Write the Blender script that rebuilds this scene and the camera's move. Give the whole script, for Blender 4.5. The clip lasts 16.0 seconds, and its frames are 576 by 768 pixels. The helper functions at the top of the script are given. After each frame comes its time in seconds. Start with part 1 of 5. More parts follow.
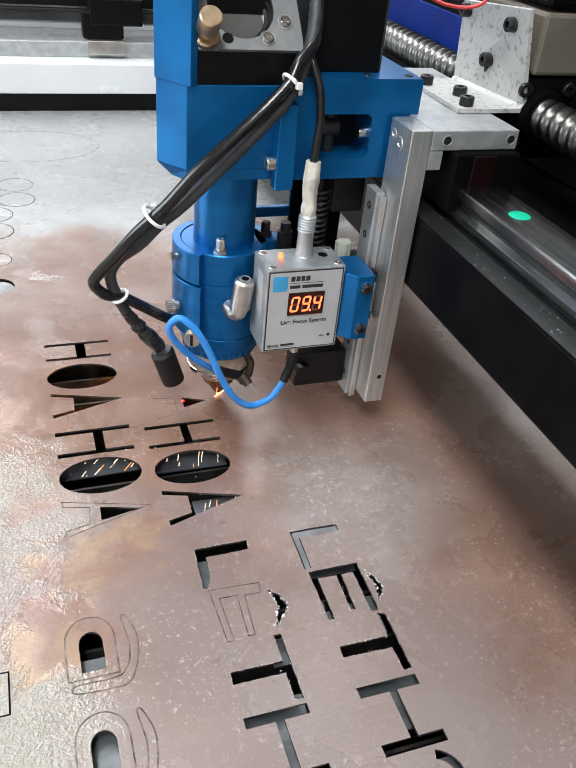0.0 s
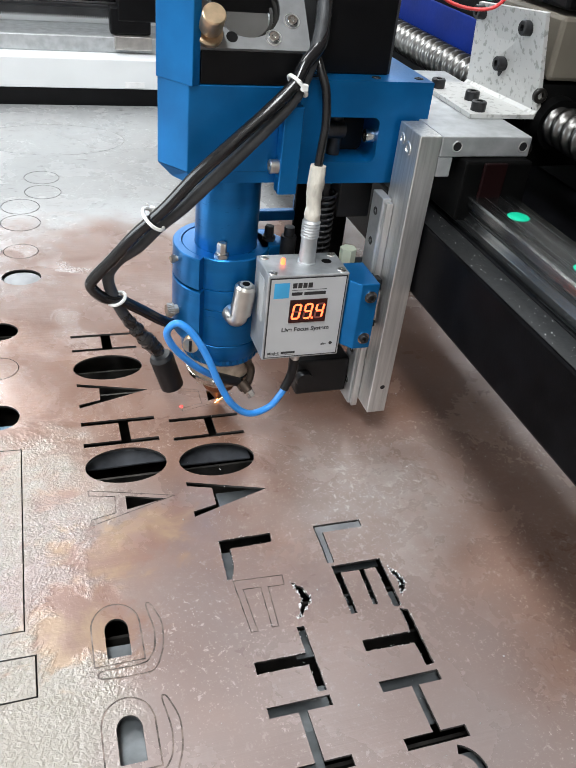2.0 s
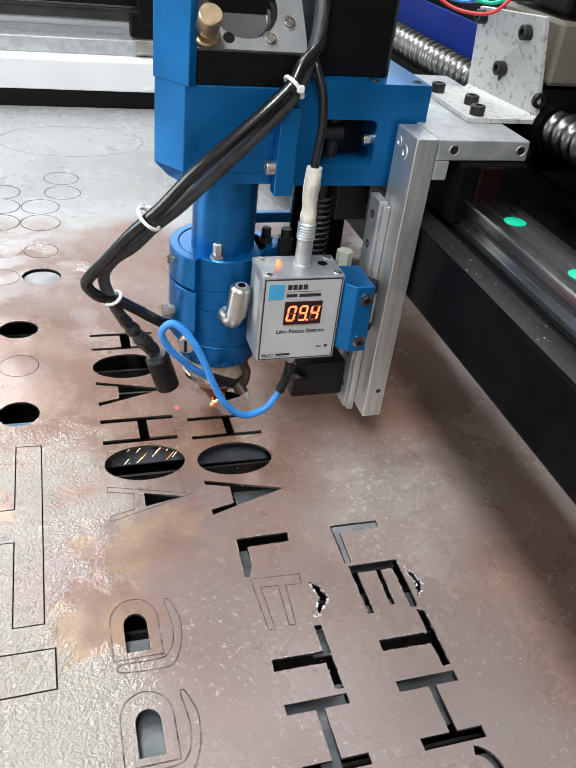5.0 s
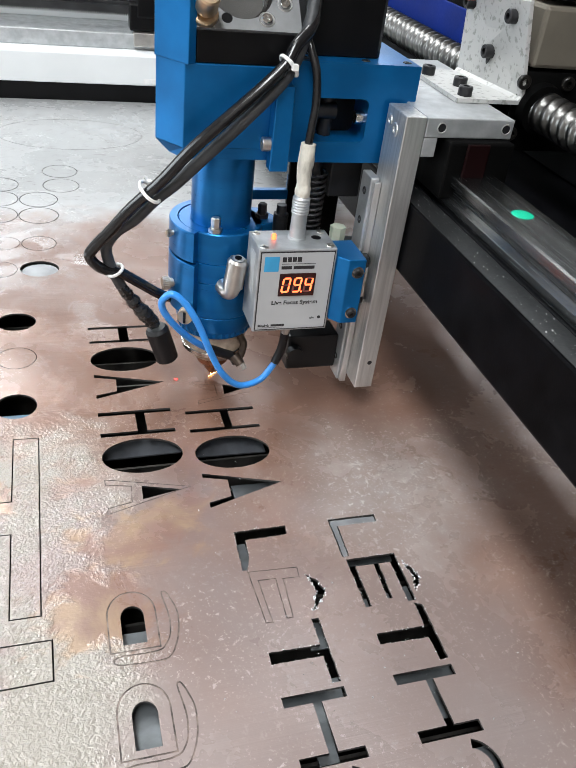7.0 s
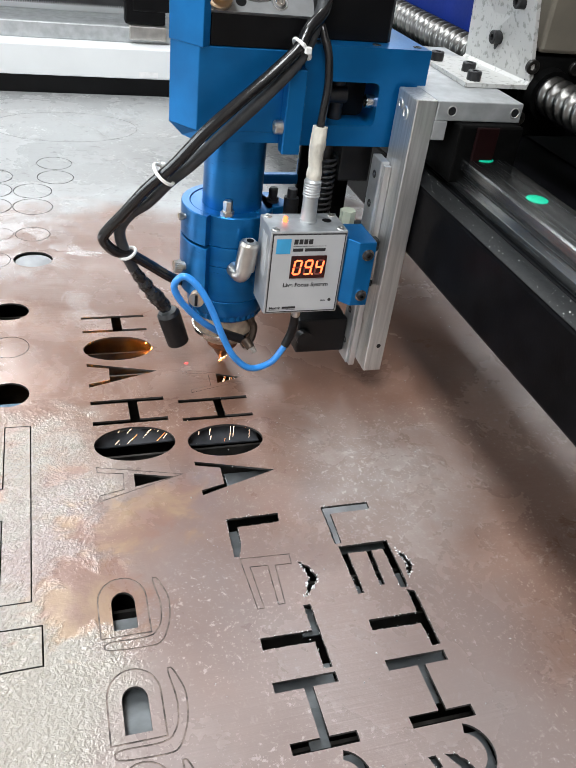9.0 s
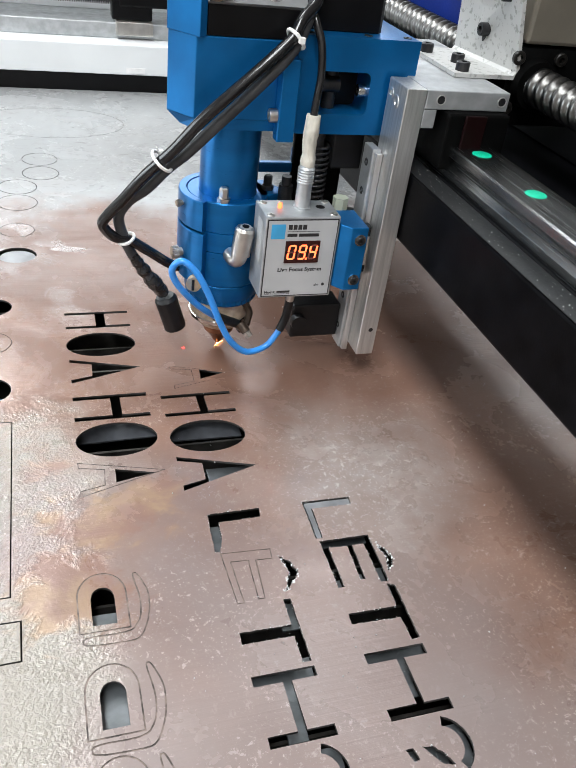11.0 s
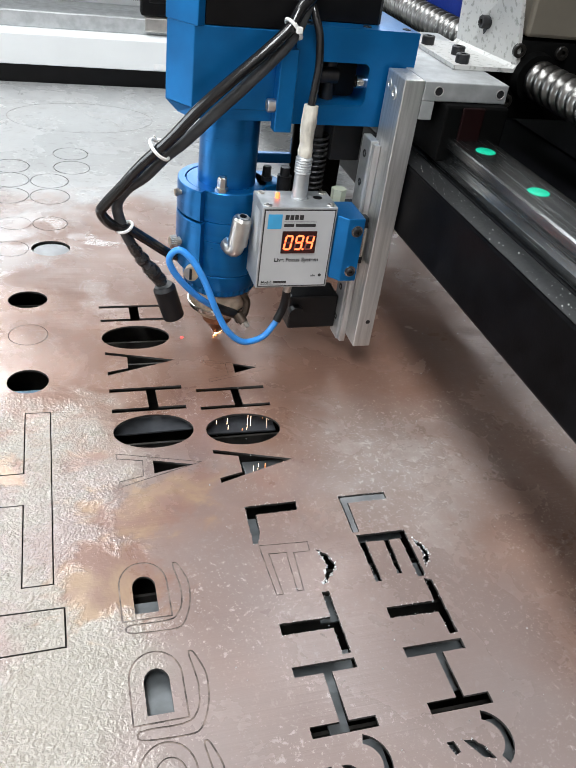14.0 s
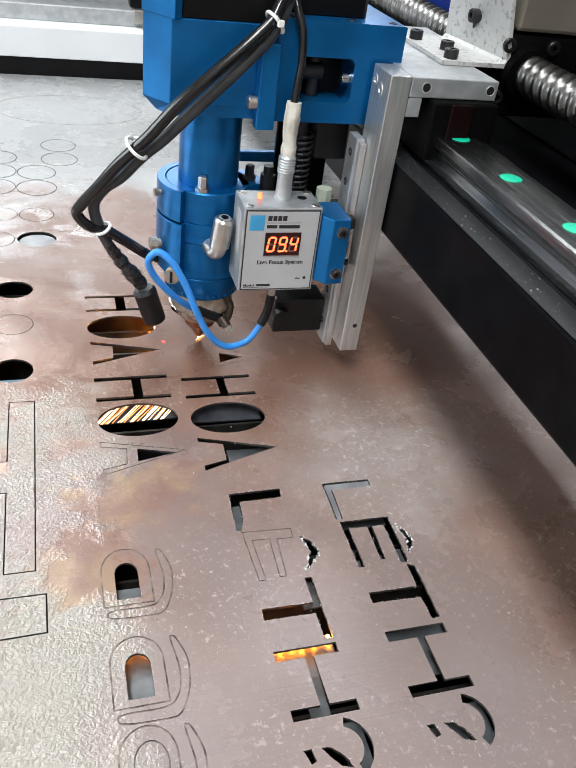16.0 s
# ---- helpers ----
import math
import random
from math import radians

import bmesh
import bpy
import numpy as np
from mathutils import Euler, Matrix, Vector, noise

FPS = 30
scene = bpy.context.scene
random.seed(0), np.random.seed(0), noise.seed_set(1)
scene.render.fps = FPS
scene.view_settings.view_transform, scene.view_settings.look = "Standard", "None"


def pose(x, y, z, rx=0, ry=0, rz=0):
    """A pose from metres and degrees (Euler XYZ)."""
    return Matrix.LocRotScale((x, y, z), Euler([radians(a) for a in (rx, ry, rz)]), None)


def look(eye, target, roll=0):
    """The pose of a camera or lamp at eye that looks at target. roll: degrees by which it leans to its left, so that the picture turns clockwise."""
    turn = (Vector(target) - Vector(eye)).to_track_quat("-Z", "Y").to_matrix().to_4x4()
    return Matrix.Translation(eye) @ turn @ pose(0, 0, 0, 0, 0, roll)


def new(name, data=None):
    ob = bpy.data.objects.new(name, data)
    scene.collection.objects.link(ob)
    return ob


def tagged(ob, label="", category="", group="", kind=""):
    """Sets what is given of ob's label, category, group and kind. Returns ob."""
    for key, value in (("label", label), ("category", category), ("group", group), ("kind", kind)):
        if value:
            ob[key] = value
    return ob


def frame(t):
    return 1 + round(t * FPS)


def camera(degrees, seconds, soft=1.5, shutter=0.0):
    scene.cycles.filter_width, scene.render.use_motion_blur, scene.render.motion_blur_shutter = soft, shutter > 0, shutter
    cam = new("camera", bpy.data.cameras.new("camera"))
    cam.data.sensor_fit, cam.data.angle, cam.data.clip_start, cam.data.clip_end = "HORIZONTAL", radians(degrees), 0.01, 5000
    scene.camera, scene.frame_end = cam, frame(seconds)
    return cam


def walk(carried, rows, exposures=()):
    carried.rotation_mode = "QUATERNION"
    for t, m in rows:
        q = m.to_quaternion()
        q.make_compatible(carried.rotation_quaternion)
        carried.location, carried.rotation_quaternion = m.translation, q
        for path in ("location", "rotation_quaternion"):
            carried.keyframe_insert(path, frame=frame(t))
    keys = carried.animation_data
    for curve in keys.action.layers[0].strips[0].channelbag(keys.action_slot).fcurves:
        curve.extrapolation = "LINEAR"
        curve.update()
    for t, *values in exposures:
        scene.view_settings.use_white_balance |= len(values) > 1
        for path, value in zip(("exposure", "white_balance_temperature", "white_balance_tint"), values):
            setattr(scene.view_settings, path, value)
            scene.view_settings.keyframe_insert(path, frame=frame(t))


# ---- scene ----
EXPO = -0.38
cam = camera(41.78, 16.0, soft=1.3)
# seconds, eye x y z in metres, yaw, pitch, roll in degrees
PATH = [
    (0, -0.1039, -0.1585, 0.3390, -18.182, -35.160, -4.930),
    (0.5, -0.1029, -0.1598, 0.3381, -17.747, -35.327, -4.986),
    (1, -0.1054, -0.1604, 0.3368, -17.369, -35.431, -5.238),
    (1.5, -0.1087, -0.1602, 0.3368, -17.209, -35.397, -5.475),
    (2, -0.1140, -0.1597, 0.3370, -16.685, -35.295, -5.544),
    (2.5, -0.1158, -0.1599, 0.3374, -16.467, -35.104, -5.567),
    (3, -0.1192, -0.1601, 0.3338, -16.069, -35.239, -5.648),
    (3.5, -0.1202, -0.1610, 0.3354, -15.915, -35.169, -5.671),
    (4, -0.1231, -0.1606, 0.3354, -15.688, -35.343, -5.503),
    (4.5, -0.1244, -0.1612, 0.3345, -15.508, -35.067, -5.658),
    (5, -0.1216, -0.1621, 0.3353, -15.626, -34.965, -5.923),
    (7.5, -0.1214, -0.1621, 0.3304, -15.457, -35.287, -6.278),
    (8, -0.1250, -0.1622, 0.3276, -15.213, -35.278, -6.334),
    (8.5, -0.1226, -0.1633, 0.3293, -15.218, -35.285, -6.244),
    (9, -0.1179, -0.1658, 0.3262, -15.692, -35.325, -6.252),
    (11.5, -0.1113, -0.1687, 0.3258, -16.213, -35.464, -6.484),
    (12, -0.1158, -0.1680, 0.3247, -15.806, -35.443, -6.532),
    (12.5, -0.1195, -0.1682, 0.3246, -15.404, -35.460, -6.487),
    (13, -0.1211, -0.1691, 0.3241, -15.291, -35.456, -6.594),
    (13.5, -0.1219, -0.1689, 0.3242, -15.227, -35.706, -6.388),
    (14, -0.1277, -0.1682, 0.3233, -14.953, -35.671, -6.679),
    (14.5, -0.1324, -0.1695, 0.3202, -14.662, -35.944, -7.002),
    (15, -0.1315, -0.1715, 0.3196, -14.819, -35.664, -7.165),
    (15.5, -0.1277, -0.1728, 0.3193, -15.004, -35.656, -6.895),
    (16, -0.1218, -0.1734, 0.3195, -15.370, -35.858, -6.817),
]
walk(cam, [(t, pose(x, y, z, 90 + p, r, w)) for t, x, y, z, w, p, r in PATH], [(0, EXPO), (16, EXPO)])

# seconds, travel of the cutting head across and along the bed, in metres
TRAVEL = [
    (0, -0.0000, -0.0000),
    (0.5, 0.0013, -0.0052),
    (1, -0.0064, -0.0079),
    (1.5, -0.0136, -0.0100),
    (2, -0.0214, -0.0119),
    (2.5, -0.0289, -0.0144),
    (3, -0.0369, -0.0163),
    (3.5, -0.0442, -0.0184),
    (4, -0.0496, -0.0177),
    (4.5, -0.0453, -0.0136),
    (5, -0.0377, -0.0114),
    (5.3, -0.0332, -0.0098),
    (5.65, -0.0330, -0.0040),
    (6.0, -0.0333, 0.0018),
    (6.3, -0.0400, 0.0038),
    (6.6, -0.0466, 0.0058),
    (6.8, -0.0440, 0.0090),
    (7.2, -0.0246, 0.0192),
    (7.5, -0.0236, 0.0197),
    (8, -0.0227, 0.0202),
    (8.5, -0.0221, 0.0202),
    (9, -0.0191, 0.0205),
    (9.6, -0.0140, 0.0222),
    (10.2, -0.0092, 0.0258),
    (10.8, -0.0066, 0.0322),
    (11.2, -0.0062, 0.0372),
    (11.5, -0.0080, 0.0404),
    (12, -0.0146, 0.0438),
    (12.5, -0.0190, 0.0440),
    (13, -0.0235, 0.0442),
    (13.5, -0.0279, 0.0447),
    (14, -0.0327, 0.0433),
    (14.5, -0.0387, 0.0413),
    (15, -0.0432, 0.0358),
    (15.5, -0.0430, 0.0283),
    (16, -0.0386, 0.0232),
]

# ---- light ----
world = bpy.data.worlds.new("world")
scene.world = world
world.use_nodes = True
wn = world.node_tree
sky = wn.nodes.new("ShaderNodeTexSky")
sky.sky_type, sky.sun_disc = "NISHITA", False
sky.sun_elevation, sky.sun_rotation = radians(40), radians(60)
wn.nodes["Background"].inputs[1].default_value = 0.08
wn.links.new(sky.outputs[0], wn.nodes["Background"].inputs[0])


def window_light(name, eye, target, w, h, watts, tint=(1, 0.98, 0.95)):
    data = bpy.data.lights.new(name, "AREA")
    data.shape, data.size, data.size_y, data.energy, data.color = "RECTANGLE", w, h, watts, tint
    ob = new(name, data)
    ob.matrix_world = look(eye, target)
    return ob


window_light("far_window_light", (0, 5.9, 1.9), (0, 0, 1.9), 5.6, 1.3, 185, (0.86, 0.95, 1))
window_light("skylight_light", (-1.0, 2.9, 3.25), (-1.0, 2.9, 0), 0.75, 4.4, 220, (0.96, 0.99, 1))
window_light("east_skylight_light", (2.2, 3.6, 3.25), (2.2, 3.6, 0), 2.2, 2.9, 130, (0.93, 0.97, 1))
window_light("side_window_light", (-3.9, 0.6, 1.6), (0, 0.6, 1.3), 4.0, 1.5, 230, (0.88, 0.96, 1))
# unseen fill lamp added overhead behind the camera, to brighten front faces
window_light("rear_fill_light", (-1.0, -1.5, 3.25), (-1.0, -1.5, 0), 0.75, 2.4, 250, (0.94, 0.98, 1))


# ---- materials ----
def material(name, color, rough=0.5, metal=0.0, vary=0.12, scale=40.0, bump=0.0, bump_scale=400.0, emit=None, power=0.0,
             stretch=(1, 1, 1), coat=0.0, spec=0.5, second=None, second_amount=0.5):
    m = bpy.data.materials.new(name)
    m.use_nodes = True
    nt = m.node_tree
    n, ln = nt.nodes, nt.links
    b = n["Principled BSDF"]
    b.inputs["Metallic"].default_value = metal
    b.inputs["Coat Weight"].default_value = coat
    b.inputs["Specular IOR Level"].default_value = spec
    co = n.new("ShaderNodeTexCoord")
    mp = n.new("ShaderNodeMapping")
    mp.inputs["Scale"].default_value = stretch
    ln.new(co.outputs["Object"], mp.inputs[0])
    big = n.new("ShaderNodeTexNoise")
    big.inputs["Scale"].default_value, big.inputs["Detail"].default_value = scale, 6
    fine = n.new("ShaderNodeTexNoise")
    fine.inputs["Scale"].default_value, fine.inputs["Detail"].default_value = bump_scale, 4
    for t in (big, fine):
        ln.new(mp.outputs[0], t.inputs["Vector"])
    mix = n.new("ShaderNodeMix")
    mix.data_type = "RGBA"
    dark = [c * (1 - vary * 1.6) for c in color]
    light = [min(1, c * (1 + vary)) for c in color] if second is None else second
    mix.inputs[6].default_value, mix.inputs[7].default_value = (*dark, 1), (*light, 1)
    ramp = n.new("ShaderNodeMapRange")
    ramp.inputs[1].default_value, ramp.inputs[2].default_value = 0.35, 0.35 + 0.6 * second_amount
    ln.new(big.outputs[0], ramp.inputs[0])
    ln.new(ramp.outputs[0], mix.inputs[0])
    ln.new(mix.outputs[2], b.inputs["Base Color"])
    rr = n.new("ShaderNodeMapRange")
    rr.inputs[3].default_value, rr.inputs[4].default_value = max(0.02, rough - 0.08), min(1, rough + 0.1)
    ln.new(fine.outputs[0], rr.inputs[0])
    ln.new(rr.outputs[0], b.inputs["Roughness"])
    if bump:
        bp = n.new("ShaderNodeBump")
        bp.inputs["Strength"].default_value, bp.inputs["Distance"].default_value = bump, 0.001
        ln.new(fine.outputs[0], bp.inputs["Height"])
        ln.new(bp.outputs[0], b.inputs["Normal"])
    if emit:
        b.inputs["Emission Color"].default_value = (*emit, 1)
        b.inputs["Emission Strength"].default_value = power
    return m


def sheet_material():
    """Copper-toned metal sheet under thin film: soft stains, dust specks, orange-peel relief, fine scratches."""
    m = bpy.data.materials.new("copper_toned_sheet")
    m.use_nodes = True
    nt = m.node_tree
    n, ln = nt.nodes, nt.links
    b = n["Principled BSDF"]
    co = n.new("ShaderNodeTexCoord")

    def tex(scale, detail=5, rough=0.5, distort=0.0, shift=(0, 0, 0), stretch=(1, 1, 1)):
        mp = n.new("ShaderNodeMapping")
        mp.inputs["Location"].default_value, mp.inputs["Scale"].default_value = shift, stretch
        ln.new(co.outputs["Object"], mp.inputs[0])
        t = n.new("ShaderNodeTexNoise")
        t.inputs["Scale"].default_value, t.inputs["Detail"].default_value = scale, detail
        t.inputs["Roughness"].default_value, t.inputs["Distortion"].default_value = rough, distort
        ln.new(mp.outputs[0], t.inputs["Vector"])
        return t.outputs[0]

    def span(x, a, z, lo=0.0, hi=1.0):
        r = n.new("ShaderNodeMapRange")
        r.interpolation_type = "SMOOTHSTEP"
        for i, v in enumerate((a, z, lo, hi)):
            r.inputs[i + 1].default_value = v
        ln.new(x, r.inputs[0])
        return r.outputs[0]

    def mathn(op, x, y):
        k = n.new("ShaderNodeMath")
        k.operation = op
        for i, v in enumerate((x, y)):
            if isinstance(v, (int, float)):
                k.inputs[i].default_value = v
            else:
                ln.new(v, k.inputs[i])
        return k.outputs[0]

    def blend(f, a, z):
        k = n.new("ShaderNodeMix")
        k.data_type = "RGBA"
        ln.new(f, k.inputs[0])
        for i, v in ((6, a), (7, z)):
            if isinstance(v, tuple):
                k.inputs[i].default_value = (*v, 1)
            else:
                ln.new(v, k.inputs[i])
        return k.outputs[2]

    warm = span(tex(9, 6, 0.6, 0.4), 0.38, 0.66)
    grey = span(tex(5, 5, 0.55, 0.3, (3, 1, 0)), 0.42, 0.64)
    base = blend(warm, SHEET_DARK, SHEET_WARM)
    place = n.new("ShaderNodeSeparateXYZ")
    ln.new(co.outputs["Object"], place.inputs[0])
    # pale gloss haze on the right side, put into the base colour
    haze_side = span(mathn("ADD", place.outputs[0], mathn("MULTIPLY", tex(10, 5, 0.6, 0.3, (1, 9, 0)), 0.12)), 0.03, 0.12)
    base = blend(mathn("MULTIPLY", mathn("MAXIMUM", grey, mathn("MULTIPLY", haze_side, 0.2)), 0.6), base, SHEET_GREY)
    # greyer towards the front and away from the gantry: reflected haze put into the colour
    front = span(mathn("ADD", place.outputs[1], mathn("MULTIPLY", tex(8, 5, 0.6, 0.4, (2, 6, 0)), 0.16)), 0.30, 0.10)
    inner = span(mathn("ADD", place.outputs[0], mathn("MULTIPLY", tex(9, 5, 0.6, 0.4, (7, 6, 0)), 0.10)), 0.20, 0.12)
    base = blend(mathn("MULTIPLY", mathn("MULTIPLY", front, inner), 0.6), base, (0.250, 0.212, 0.208))
    # dark brown behind the cuts, broken by patches glossed up for the window's glare
    reach = mathn("MULTIPLY", tex(13, 5, 0.6, 0.4, (4, 8, 0)), 0.12)
    along = mathn("ADD", place.outputs[1], reach)
    brown_belt = mathn("MULTIPLY", span(along, 0.27, 0.34), span(along, 0.68, 0.60))
    glare_patch = mathn("MULTIPLY", brown_belt, span(mathn("SUBTRACT", mathn("MULTIPLY", tex(15, 6, 0.62, 0.8, (6.3, 2.2, 0)), 0.4), place.outputs[0]), 0.325, 0.352))
    brown_dull = mathn("SUBTRACT", brown_belt, glare_patch)
    base = blend(mathn("MULTIPLY", brown_dull, 0.7), base, blend(tex(30, 5, 0.6, 0.5, (1, 1, 4)), (0.105, 0.050, 0.034), (0.20, 0.112, 0.080)))
    patch = span(tex(11, 4, 0.5, 0.2, (7, 2, 0)), 0.38, 0.56)
    flakes = span(tex(230, 8, 0.72, 0.4), 0.545, 0.65)
    grains = span(tex(620, 3, 0.5, 0.0, (4, 4, 0)), 0.60, 0.70)
    scuff = n.new("ShaderNodeVectorMath")
    scuff.operation = "DISTANCE"
    scuff.inputs[1].default_value = (0.075, 0.165, 0)
    ln.new(co.outputs["Object"], scuff.inputs[0])
    worn = span(mathn("ADD", scuff.outputs["Value"], mathn("MULTIPLY", tex(16, 4, 0.6), 0.09)), 0.140, 0.055)
    cover = mathn("MAXIMUM", mathn("MULTIPLY", patch, 0.32), worn)
    dust = mathn("MULTIPLY", mathn("MAXIMUM", flakes, mathn("MULTIPLY", grains, 0.8)), mathn("MULTIPLY", mathn("ADD", mathn("MULTIPLY", cover, 0.8), 0.10), mathn("SUBTRACT", 1.0, mathn("MULTIPLY", brown_dull, 0.75))))
    base = blend(mathn("MULTIPLY", mathn("MULTIPLY", worn, tex(70, 5, 0.6, 0.4, (6, 1, 0))), 0.72), base, (0.53, 0.495, 0.48))
    base = blend(mathn("MULTIPLY", dust, 0.55), base, (0.66, 0.62, 0.59))
    axes = n.new("ShaderNodeSeparateXYZ")
    ln.new(co.outputs["Object"], axes.inputs[0])
    # beyond the working area the far window's pale reflection is put into the colour, with dark scribbles
    far_sheen = span(mathn("ADD", axes.outputs[1], mathn("MULTIPLY", tex(12, 5, 0.6, 0.4, (5, 5, 0)), 0.22)), 0.66, 0.76)
    marks = span(tex(45, 6, 0.7, 2.0, (2, 2, 0), (1, 2.2, 1)), 0.56, 0.66)
    base = blend(mathn("MULTIPLY", far_sheen, 0.85), base, blend(mathn("MULTIPLY", marks, 0.75), (0.40, 0.42, 0.43), (0.12, 0.12, 0.12)))
    film = span(mathn("ADD", axes.outputs[0], mathn("MULTIPLY", tex(14, 4, 0.6, 0.3, (0.4, 2.6, 0)), 0.12)), -0.02, -0.065)
    # the pebbled film ends before the row of round cuts, with a ragged edge
    film = mathn("MULTIPLY", film, span(mathn("ADD", axes.outputs[1], mathn("MULTIPLY", tex(16, 5, 0.65, 0.5, (3.1, 7.7, 0)), 0.16)), 0.355, 0.295))
    clean = mathn("MULTIPLY", film, span(tex(11, 5, 0.6, 0.5, (8, 3, 0)), 0.60, 0.46))
    base = blend(mathn("MULTIPLY", clean, 0.8), base, (0.225, 0.208, 0.172))
    for spot, size in (((-0.114, 0.098, 0), 0.082), ((-0.10, 0.142, 0), 0.072), ((-0.072, 0.16, 0), 0.075), ((-0.128, 0.158, 0), 0.060), ((-0.168, 0.19, 0), 0.066), ((-0.115, 0.20, 0), 0.062)):
        far = n.new("ShaderNodeVectorMath")
        far.operation = "DISTANCE"
        far.inputs[1].default_value = spot
        ln.new(co.outputs["Object"], far.inputs[0])
        stain = span(mathn("ADD", far.outputs["Value"], mathn("MULTIPLY", tex(38, 6, 0.65, 0.6, spot), 0.09)), size, size - 0.016)
        base = blend(mathn("MULTIPLY", stain, 0.85), base, blend(span(tex(26, 5, 0.6, 0.6, spot), 0.40, 0.62), (0.205, 0.110, 0.082), (0.30, 0.195, 0.118)))
        film = mathn("MULTIPLY", film, mathn("SUBTRACT", 1.0, mathn("MULTIPLY", stain, 0.97)))
    ln.new(base, b.inputs["Base Color"])
    b.inputs["Metallic"].default_value = SHEET_METAL
    b.inputs["Coat IOR"].default_value = 1.7
    ln.new(mathn("ADD", mathn("SUBTRACT", 0.46, mathn("MULTIPLY", brown_dull, 0.24)), mathn("ADD", mathn("MULTIPLY", glare_patch, 0.5), mathn("MULTIPLY", film, 0.14))), b.inputs["Coat Weight"])
    shine = span(tex(17, 6, 0.62, 0.7, (1.3, 4.2, 0)), 0.40, 0.66)
    smear = mathn("MULTIPLY", shine, span(tex(55, 6, 0.7, 1.2, (9, 4, 0)), 0.30, 0.66))
    ln.new(mathn("SUBTRACT", mathn("SUBTRACT", mathn("SUBTRACT", 0.42, mathn("MULTIPLY", glare_patch, 0.20)), mathn("MULTIPLY", smear, 0.20)), mathn("MULTIPLY", film, 0.10)), b.inputs["Coat Roughness"])
    rough = mathn("ADD", span(tex(14, 5, 0.6, 0.3, (2, 8, 0)), 0.3, 0.7, SHEET_ROUGH - 0.09, SHEET_ROUGH + 0.1), mathn("ADD", mathn("MULTIPLY", dust, 0.25), mathn("MULTIPLY", film, 0.04)))
    ln.new(rough, b.inputs["Roughness"])
    peel = mathn("MULTIPLY", tex(520, 2, 0.5, 0.6), mathn("ADD", mathn("MULTIPLY", film, 1.9), 0.06))
    wave = mathn("MULTIPLY", tex(9, 3), 4.0)
    scr = mathn("MULTIPLY", tex(60, 5, 0.6, 0, (0, 0, 0), (0.08, 6, 1)), 0.25)
    bp = n.new("ShaderNodeBump")
    bp.inputs["Strength"].default_value, bp.inputs["Distance"].default_value = 0.35, 0.0016
    ln.new(mathn("ADD", mathn("ADD", peel, wave), scr), bp.inputs["Height"])
    ln.new(bp.outputs[0], b.inputs["Normal"])
    ln.new(bp.outputs[0], b.inputs["Coat Normal"])
    return m


SHEET_DARK, SHEET_WARM, SHEET_GREY = (0.150, 0.076, 0.050), (0.235, 0.130, 0.092), (0.235, 0.200, 0.190)
SHEET_METAL, SHEET_ROUGH = 0.16, 0.235
SHEET = sheet_material()
KERF = material("scorched_edge", (0.03, 0.027, 0.025), 0.5)
BLUE = material("blue_anodised", (0.002, 0.128, 0.36), 0.34, 0.6, 0.12, 30, 0.03, 900)
BLUE_SMOOTH = material("blue_turned", (0.003, 0.12, 0.34), 0.30, 0.65, 0.08, 30, 0.03, 400, stretch=(0.2, 0.2, 4))
ALU = material("brushed_aluminium", (0.62, 0.62, 0.61), 0.36, 0.85, 0.10, 60, 0.10, 260, stretch=(8, 8, 0.4))
GREY_ALU = material("grey_anodised", (0.20, 0.205, 0.21), 0.5, 0.4, 0.08, 90, 0.05, 700)
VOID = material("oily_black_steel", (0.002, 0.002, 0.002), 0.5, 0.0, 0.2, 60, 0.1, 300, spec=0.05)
ALU_MATT = material("matt_aluminium", (0.46, 0.475, 0.485), 0.45, 0.7, 0.10, 90, 0.05, 700)
ZINC = material("spotted_zinc", (0.345, 0.35, 0.33), 0.5, 0.25, 0.1, 260, 0.05, 500, second=(0.47, 0.47, 0.46), second_amount=0.16)
STEEL = material("bright_steel", (0.6, 0.59, 0.57), 0.2, 1.0, 0.15, 80, 0.05, 500)
BURR = material("bright_burr", (0.80, 0.82, 0.84), 0.3, 0.6, 0.1, 200)
RAIL_STEEL = material("ground_rail_steel", (0.30, 0.31, 0.315), 0.24, 1.0, 0.25, 60, 0.0, 260, stretch=(4, 0.06, 4))
SCREW_STEEL = material("oily_screw_steel", (0.13, 0.127, 0.122), 0.32, 1.0, 0.2, 80)
FILMED = material("filmed_cut_line", (0.13, 0.098, 0.083), 0.4, 0.1, 0.5, 160)
NICKEL = material("nickel_plate", (0.55, 0.53, 0.50), 0.34, 1.0, 0.1, 90)
BRASS = material("worn_brass", (0.66, 0.50, 0.33), 0.32, 0.9, 0.12, 120, 0.05, 600)
DULL_BRASS = material("dull_brass", (0.07, 0.05, 0.038), 0.38, 0.7, 0.3, 150)
THUMB = material("pale_brass", (0.62, 0.55, 0.44), 0.3, 0.95, 0.1, 120)
COPPER = material("copper_tip", (0.26, 0.13, 0.075), 0.3, 1.0, 0.15, 120)
BLACK = material("black_anodised", (0.003, 0.003, 0.0035), 0.36, 0.0, 0.2, 50, 0.05, 700, spec=0.18)
